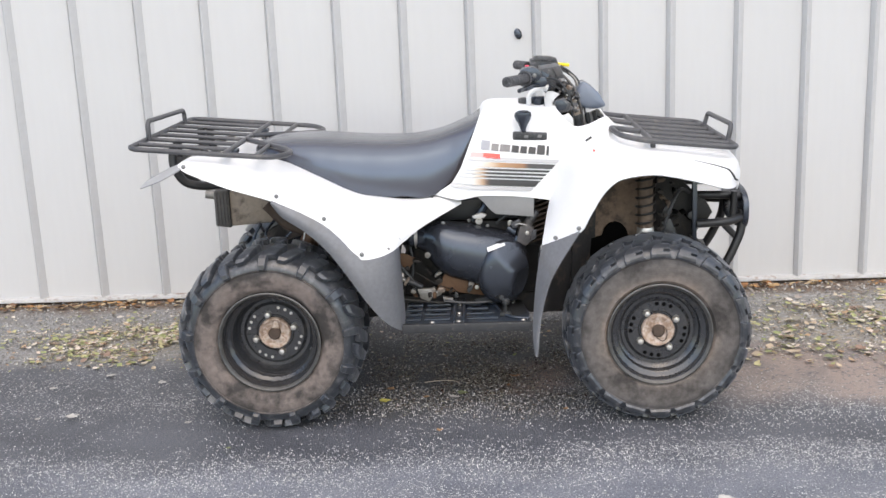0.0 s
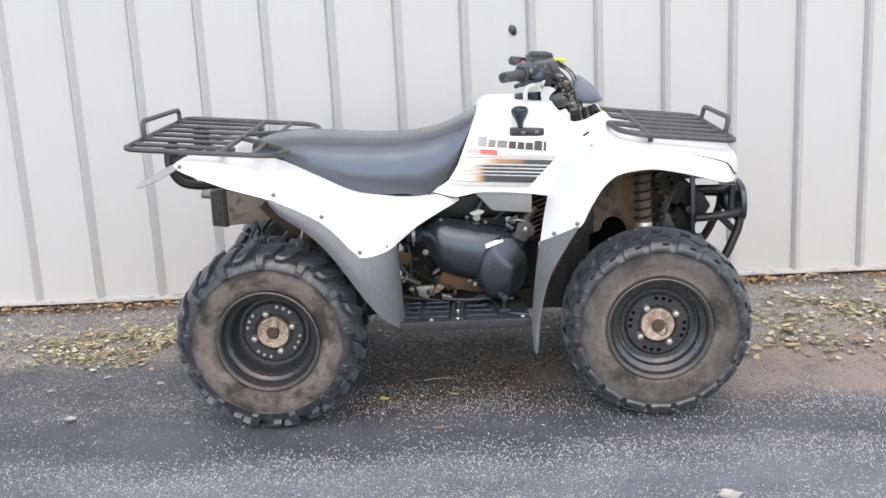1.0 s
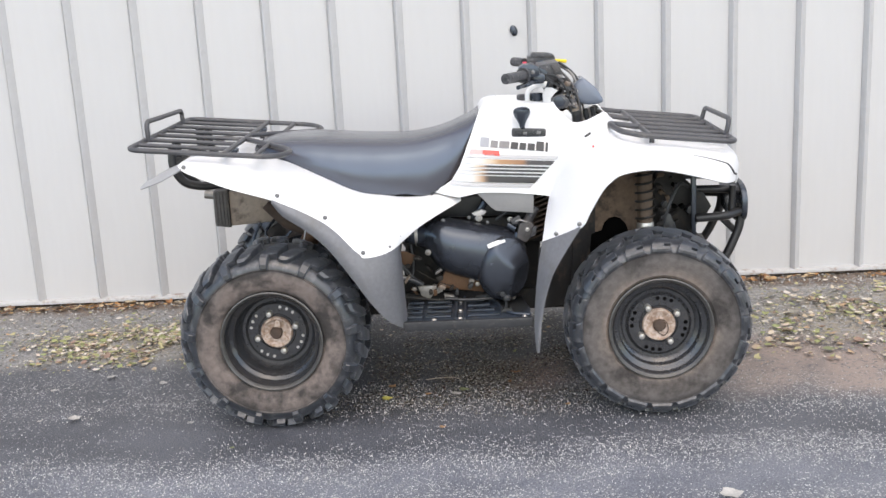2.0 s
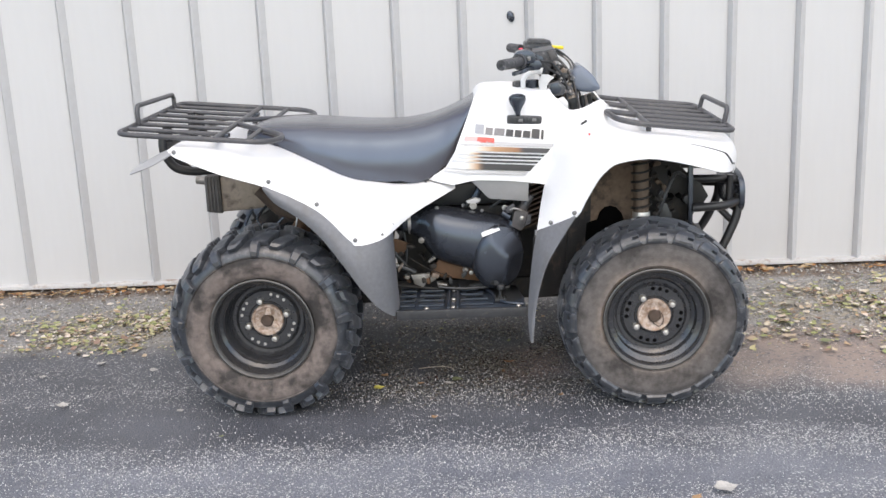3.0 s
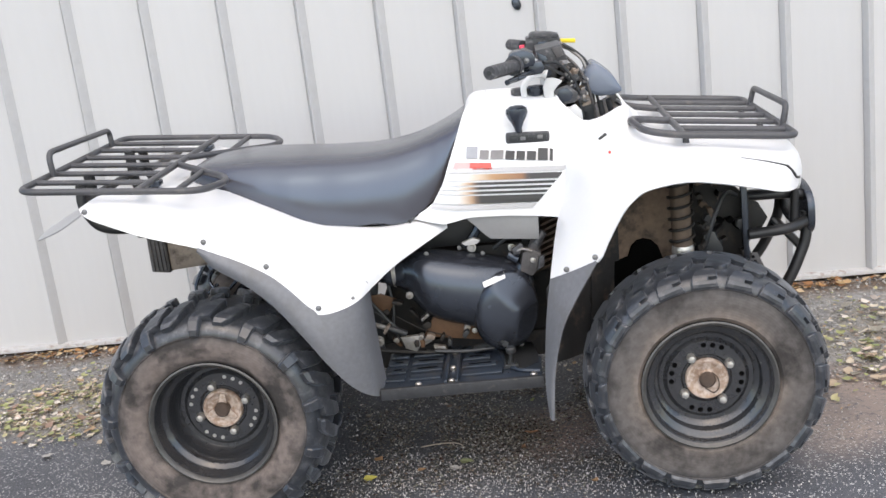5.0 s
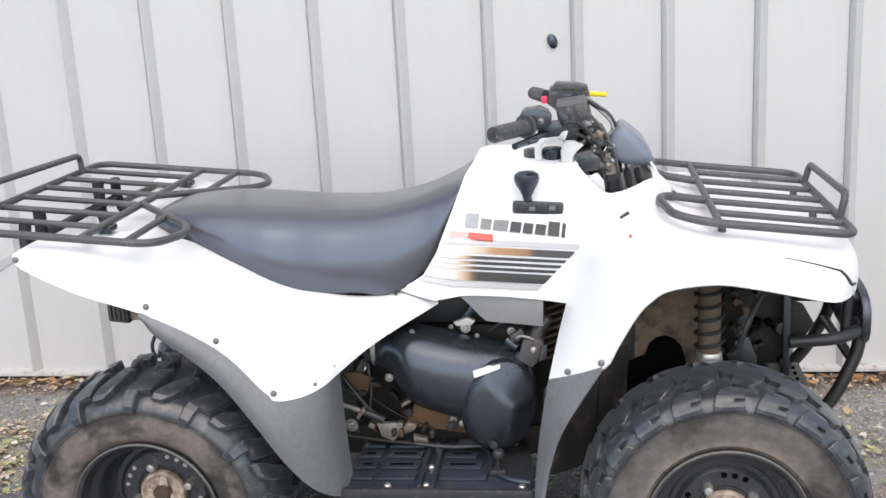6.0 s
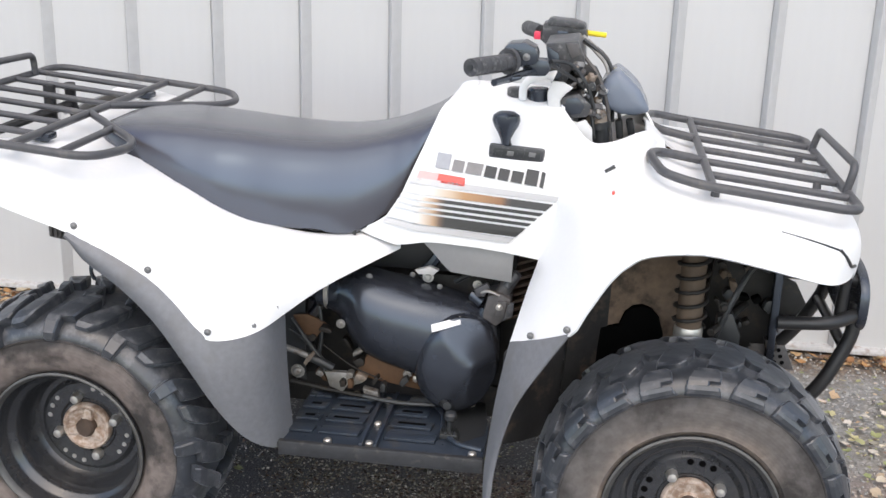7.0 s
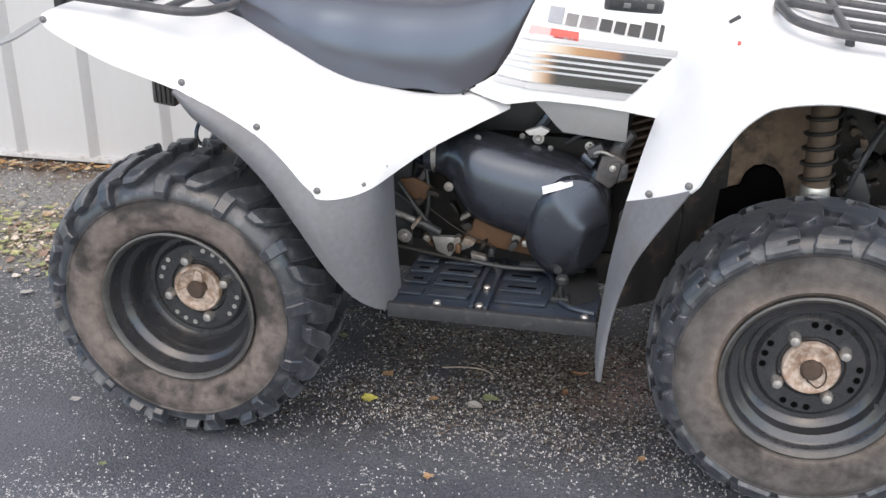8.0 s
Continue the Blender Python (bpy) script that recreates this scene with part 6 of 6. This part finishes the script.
part("hose_end", tube([(0.156, -0.106, 1.066), (0.172, -0.106, 1.060)], 0.0125, 10), WHITE, quad)
part("cowl_neck", plate([(0.158, 1.028), (0.168, 1.052), (0.190, 1.051), (0.213, 1.040), (0.197, 1.027), (0.186, 1.012), (0.189, 0.988), (0.203, 0.972), (0.225, 0.967), (0.242, 0.974), (0.257, 0.955), (0.260, 0.922), (0.235, 0.920), (0.202, 0.932), (0.176, 0.962), (0.160, 0.998)], -0.124, -0.112, 0.004), COWL, quad, "pale grey lip of the steering cowl")
for i, pts in enumerate(([(0.225, 0.0, 1.128), (0.265, 0.0, 1.098), (0.291, 0.0, 1.058), (0.300, 0.0, 0.95)], [(0.222, 0.10, 1.124), (0.268, 0.06, 1.088), (0.285, 0.03, 1.05), (0.295, 0.02, 0.94)], [(0.20, 0.17, 1.12), (0.28, 0.10, 1.075), (0.31, 0.06, 0.98), (0.32, 0.05, 0.92)],
                         [(0.16, -0.17, 1.095), (0.215, -0.11, 1.055), (0.245, -0.10, 1.02), (0.262, -0.095, 0.93)], [(0.228, -0.06, 1.10), (0.262, -0.07, 1.06), (0.285, -0.075, 1.0), (0.30, -0.06, 0.91)], [(0.165, -0.17, 1.10), (0.205, -0.12, 1.088), (0.24, -0.11, 1.045), (0.26, -0.10, 0.99)], [(0.225, 0.02, 1.122), (0.255, 0.0, 1.100), (0.283, -0.02, 1.06), (0.29, -0.02, 0.94)])):
    part("cable", tube(spline(pts, 5), 0.0042, 8), ALU if i in (1, 6) else SCUFF if i in (2, 4) else INK, quad, "black control cable")


def pod():
    """Lamp nacelle: a swollen shield shape, pointed at the top."""
    line = fillet([(0.304, 1.074, 0), (0.327, 1.058, 0), (0.353, 1.034, 0), (0.375, 0.994, 0), (0.372, 0.986, 0), (0.345, 0.978, 0), (0.308, 0.981, 0), (0.274, 0.998, 0), (0.266, 1.026, 0), (0.282, 1.058, 0)], 0.008, 3, True)
    c = Vector((0.318, 1.020, 0))
    bm = bmesh.new()
    rings = []
    for y, f in ((-0.079, 0.30), (-0.077, 0.62), (-0.073, 0.88), (-0.068, 0.975), (-0.060, 1.0), (0, 1.0), (0.060, 1.0), (0.068, 0.975), (0.073, 0.88), (0.077, 0.62), (0.079, 0.30)):
        rings.append([bm.verts.new((c.x + (p.x - c.x) * f, y, c.y + (p.y - c.y) * f)) for p in line])
    n = len(line)
    for a, b in zip(rings, rings[1:]):
        for k in range(n):
            bm.faces.new((a[k], a[(k + 1) % n], b[(k + 1) % n], b[k]))
    bm.faces.new(rings[0]), bm.faces.new(rings[-1])
    bmesh.ops.recalc_face_normals(bm, faces=bm.faces[:])
    return bm


part("headlamp_pod", pod(), PODSKIN, quad, "slate grey plastic headlamp nacelle")
# dark plate closing the steering opening from below
part("cowl_floor", block(0.20, 0.40, -0.13, 0.13, 0.84, 0.86, 0.004), INK, quad, "dark floor plate under the steering opening")

# ---- ground litter ----
rng = random.Random(7)
LEAFY = random.Random(31)


def leaf_shape(bm, x, y, z, size, turn, tilt, curl, kind=0):
    """A small dry leaf: a ragged pointed outline with a folded midrib; kind 1 narrow, kind 2 a torn stub."""
    m = pose(x, y, z, tilt * 40, tilt * 25, turn)
    n = 6
    mid, l, r = [], [], []
    wide = (0.40, 0.24, 0.52)[kind] * size
    for k in range(n + 1):
        t = k / n
        w = wide * math.sin(math.pi * min(1.0, t ** 0.8 + 0.02))
        c = curl * size * (t - 0.5) ** 2
        mid.append(bm.verts.new(m @ Vector((size * (t - 0.5), 0.05 * size * math.sin(5 * t), c))))
        if 0 < k < n:
            a, b = w * LEAFY.uniform(0.55, 1.25), w * LEAFY.uniform(0.55, 1.25)
            l.append(bm.verts.new(m @ Vector((size * (t - 0.5 + LEAFY.uniform(-0.06, 0.06)), a, c + abs(curl) * a * 0.5))))
            r.append(bm.verts.new(m @ Vector((size * (t - 0.5 + LEAFY.uniform(-0.06, 0.06)), -b, c + abs(curl) * b * 0.35))))
    for side in (l, r):
        bm.faces.new((mid[0], mid[1], side[0]) if side is r else (mid[1], mid[0], side[0]))
        for k in range(len(side) - 1):
            q = (mid[k + 1], mid[k + 2], side[k + 1], side[k])
            bm.faces.new(q if side is r else tuple(reversed(q)))
        bm.faces.new((mid[-2], mid[-1], side[-1]) if side is r else (mid[-1], mid[-2], side[-1]))


def litter(count, where, lo, hi):
    bm = bmesh.new()
    for _ in range(count):
        x, y = where()
        s = lo + (hi - lo) * rng.random() ** 1.7
        leaf_shape(bm, x, y, 0.002 + 0.18 * s * rng.random(), s, rng.uniform(0, 360), rng.uniform(-0.5, 0.5), rng.uniform(-0.3, 0.9), rng.choice((0, 0, 2, 2, 1)))
    return bm


def by_wall():
    return rng.uniform(-3.2, 3.2), WALL_Y - 0.045 - abs(rng.gauss(0, 0.05))


def left_drift():
    x = rng.gauss(-1.50, 0.27)
    return x, 0.47 - 0.10 * (x + 1.62) + rng.gauss(0, 0.15)


def right_drift():
    x = rng.gauss(1.62, 0.36)
    return x, 0.44 + 0.20 * (x - 1.5) + rng.gauss(0, 0.24)


def anywhere():
    return rng.uniform(-3, 3), rng.uniform(0.1, 1.05)


def mostly(fn, x0, x1, y0, y1):
    def g():
        while True:
            x, y = fn()
            if x0 < x < x1 and y0 < y < y1 and noise.noise((x * 4.0, y * 4.5, 2.0)) + 0.7 * noise.noise((x * 12, y * 12, 5.0)) > rng.uniform(-0.5, 0.6):
                return x, y
    return g


for count, fn, lo, hi, mm, lab in ((900, mostly(by_wall, -3.2, 3.2, 0.9, 1.10), 0.014, 0.044, RUSSET, "russet fallen leaves along the foot of the steel wall"),
                                   (2100, mostly(left_drift, -3, -0.9, 0.10, 1.0), 0.007, 0.034, LEAVES, "drift of dry tan and olive leaves on gravel"), (2300, mostly(left_drift, -3, -0.9, 0.05, 1.0), 0.004, 0.014, LEAVES, "drift of dry tan and olive leaves on gravel"),
                                   (1500, mostly(right_drift, 0.7, 3.2, -0.1, 1.0), 0.008, 0.042, LEAVES, "scattered dry tan and olive leaves on gravel"), (1800, mostly(right_drift, 0.7, 3.2, -0.1, 1.0), 0.005, 0.015, LEAVES, "scattered dry tan and olive leaves on gravel"),
                                   (1100, anywhere, 0.005, 0.024, LEAVES, "thin scatter of dry leaf pieces on grey gravel")):
    tagged(part("leaf_litter", litter(count, fn, lo, hi), mm, smooth=False), lab, "leaves", kind="stuff")


def pebbles(count, where, lo, hi, z):
    """Small angular stones."""
    verts, faces = [], []
    for _ in range(count):
        x, y = where()
        s = rng.uniform(lo, hi) * rng.uniform(0.7, 1.0)
        t = rng.uniform(0, 6.28)
        b = len(verts)
        ring = [(math.cos(t + k * 1.257) * s * rng.uniform(0.7, 1.1), math.sin(t + k * 1.257) * s * rng.uniform(0.7, 1.1)) for k in range(5)]
        verts += [(x + u, y + v, z - 0.002) for u, v in ring] + [(x + u * 0.6, y + v * 0.6, z + s * rng.uniform(0.35, 0.7)) for u, v in ring]
        faces += [(b + k, b + (k + 1) % 5, b + 5 + (k + 1) % 5, b + 5 + k) for k in range(5)] + [tuple(b + 5 + k for k in range(5))]
    me = bpy.data.meshes.new("gravel")
    me.from_pydata(verts, [], faces)
    return me


def verge():
    x = rng.uniform(-2.9, 2.9)
    y0 = 0.15 if abs(x) > 0.8 else 0.55
    return x, y0 + (1.10 - y0) * rng.random()


def lane():
    while True:
        x, y = rng.uniform(-2.0, 1.7), rng.uniform(-1.35, 0.30)
        worn = math.exp(-((y + 0.86 + 0.03 * x) / 0.13) ** 2) + 0.7 * math.exp(-((y + 1.18) / 0.10) ** 2) + 0.8 * math.exp(-((y + 0.39) / 0.07) ** 2 - ((x + 0.25) / 0.35) ** 2) + 0.5 * math.exp(-((y + 0.52) / 0.10) ** 2 - ((x - 0.9) / 0.6) ** 2) + 0.65 * math.exp(-((y + 0.30) / 0.22) ** 2 - ((x - 0.05) / 0.75) ** 2) + 0.06
        if worn + 0.35 * noise.noise((x * 0.6, y * 3.0, 4.0)) + 0.5 * noise.noise((x * 5, y * 6, 9)) > rng.uniform(0.0, 0.9):
            return x, y


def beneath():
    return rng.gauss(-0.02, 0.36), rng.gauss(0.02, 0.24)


def beneath_red():
    return rng.gauss(0.02, 0.10), rng.gauss(-0.10, 0.07)


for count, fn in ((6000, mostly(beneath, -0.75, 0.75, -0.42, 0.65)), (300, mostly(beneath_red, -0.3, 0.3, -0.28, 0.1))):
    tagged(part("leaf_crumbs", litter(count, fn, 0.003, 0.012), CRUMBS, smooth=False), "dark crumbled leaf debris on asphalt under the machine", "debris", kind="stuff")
tagged(part("leaf_crumbs", litter(11000, mostly(beneath, -0.80, 0.85, -0.52, 0.65), 0.003, 0.0095), PALECRUMBS, smooth=False), "pale crumbled leaf debris on asphalt under the machine", "debris", kind="stuff")
for name, count, fn, lo, hi, z, mm, lab in (("gravel", 9500, verge, 0.0018, 0.0066, 0.0, STONES, "loose grey gravel along the building"), ("stone_chips", 17000, lane, 0.0008, 0.0030, 0.0003, CHIPS, "pale stone chips set in worn asphalt")):
    me = pebbles(count, fn, lo, hi, z)
    me.materials.append(mm)
    tagged(new(name, me), lab, "gravel", kind="stuff")

LEAF_KINDS = {"yellow": (leaf_mat("yellow_leaf", (0.55, 0.50, 0.12)), "bright yellow fallen leaf on dark asphalt"), "tan": (leaf_mat("tan_leaf", (0.42, 0.26, 0.14)), "dry tan fallen leaf on dark asphalt"),
              "pale": (leaf_mat("pale_leaf", (0.44, 0.42, 0.39)), "pale bleached fallen leaf on dark asphalt"), "orange": (leaf_mat("orange_leaf", (0.33, 0.18, 0.10)), "curled orange brown leaf on dark asphalt"), "green": (leaf_mat("green_leaf", (0.21, 0.23, 0.12)), "yellow green fallen leaf on dark asphalt")}
for kind, x, y, s, turn in (("yellow", -0.430, -0.315, 0.036, 20), ("tan", -0.418, -0.193, 0.030, 60), ("tan", -0.285, -0.284, 0.024, 10), ("pale", -0.185, -0.297, 0.040, -30), ("green", -0.158, -0.253, 0.034, 5), ("tan", -0.228, -0.582, 0.022, 30),
                            ("orange", 0.031, -0.098, 0.040, 15), ("orange", 0.007, -0.189, 0.030, 80), ("green", -0.581, -0.028, 0.024, 0), ("tan", 0.196, -0.425, 0.022, 70), ("green", -0.902, -0.687, 0.018, 0), ("pale", -1.524, 0.030, 0.036, 15),
                            ("pale", -1.093, -0.463, 0.024, 40), ("pale", 0.584, -1.137, 0.062, 10), ("pale", -1.519, -0.392, 0.045, 25), ("pale", -1.294, -0.064, 0.034, -20), ("pale", -1.64, -0.40, 0.022, 60), ("pale", -1.70, -0.10, 0.030, 0), ("green", 1.22, 0.02, 0.045, -10), ("tan", 0.50, -1.18, 0.03, 40)):
    bm = bmesh.new()
    leaf_shape(bm, 0, 0, 0.1 * s, s * 1.15, 0, rng.uniform(-0.2, 0.2), rng.uniform(0.15, 0.6), 1 if kind == "orange" else 0)
    mm, lab = LEAF_KINDS[kind]
    tagged(part("fallen_leaf", bm, mm, None, at=pose(x, y, 0.004, 0, 0, turn), smooth=False), lab, "leaf", "fallen leaves on the asphalt")
tagged(part("twig", tube(spline([(-0.30, -0.13, 0.004), (-0.24, -0.12, 0.006), (-0.19, -0.125, 0.005), (-0.17, -0.15, 0.004)], 4), 0.0018, 6), leaf_mat("dry_stalk", (0.35, 0.30, 0.24))), "thin dry grass stalk on asphalt", "twig")

# ---- steel sheets of the wall ----
sheet_mesh = None
for i in range(-8, 24):
    x = RIB0 + RIB * i
    if sheet_mesh is None:
        sheet = part("wall_panel", panel_mesh(), [WALLPAINT, RIB_SHADE_PAINT], wall, at=Matrix.Translation((x, WALL_Y, 0)))
        sheet_mesh = sheet.data
    else:
        sheet = new("wall_panel", sheet_mesh)
        sheet.parent, sheet.matrix_basis = wall, Matrix.Translation((x, WALL_Y, 0))
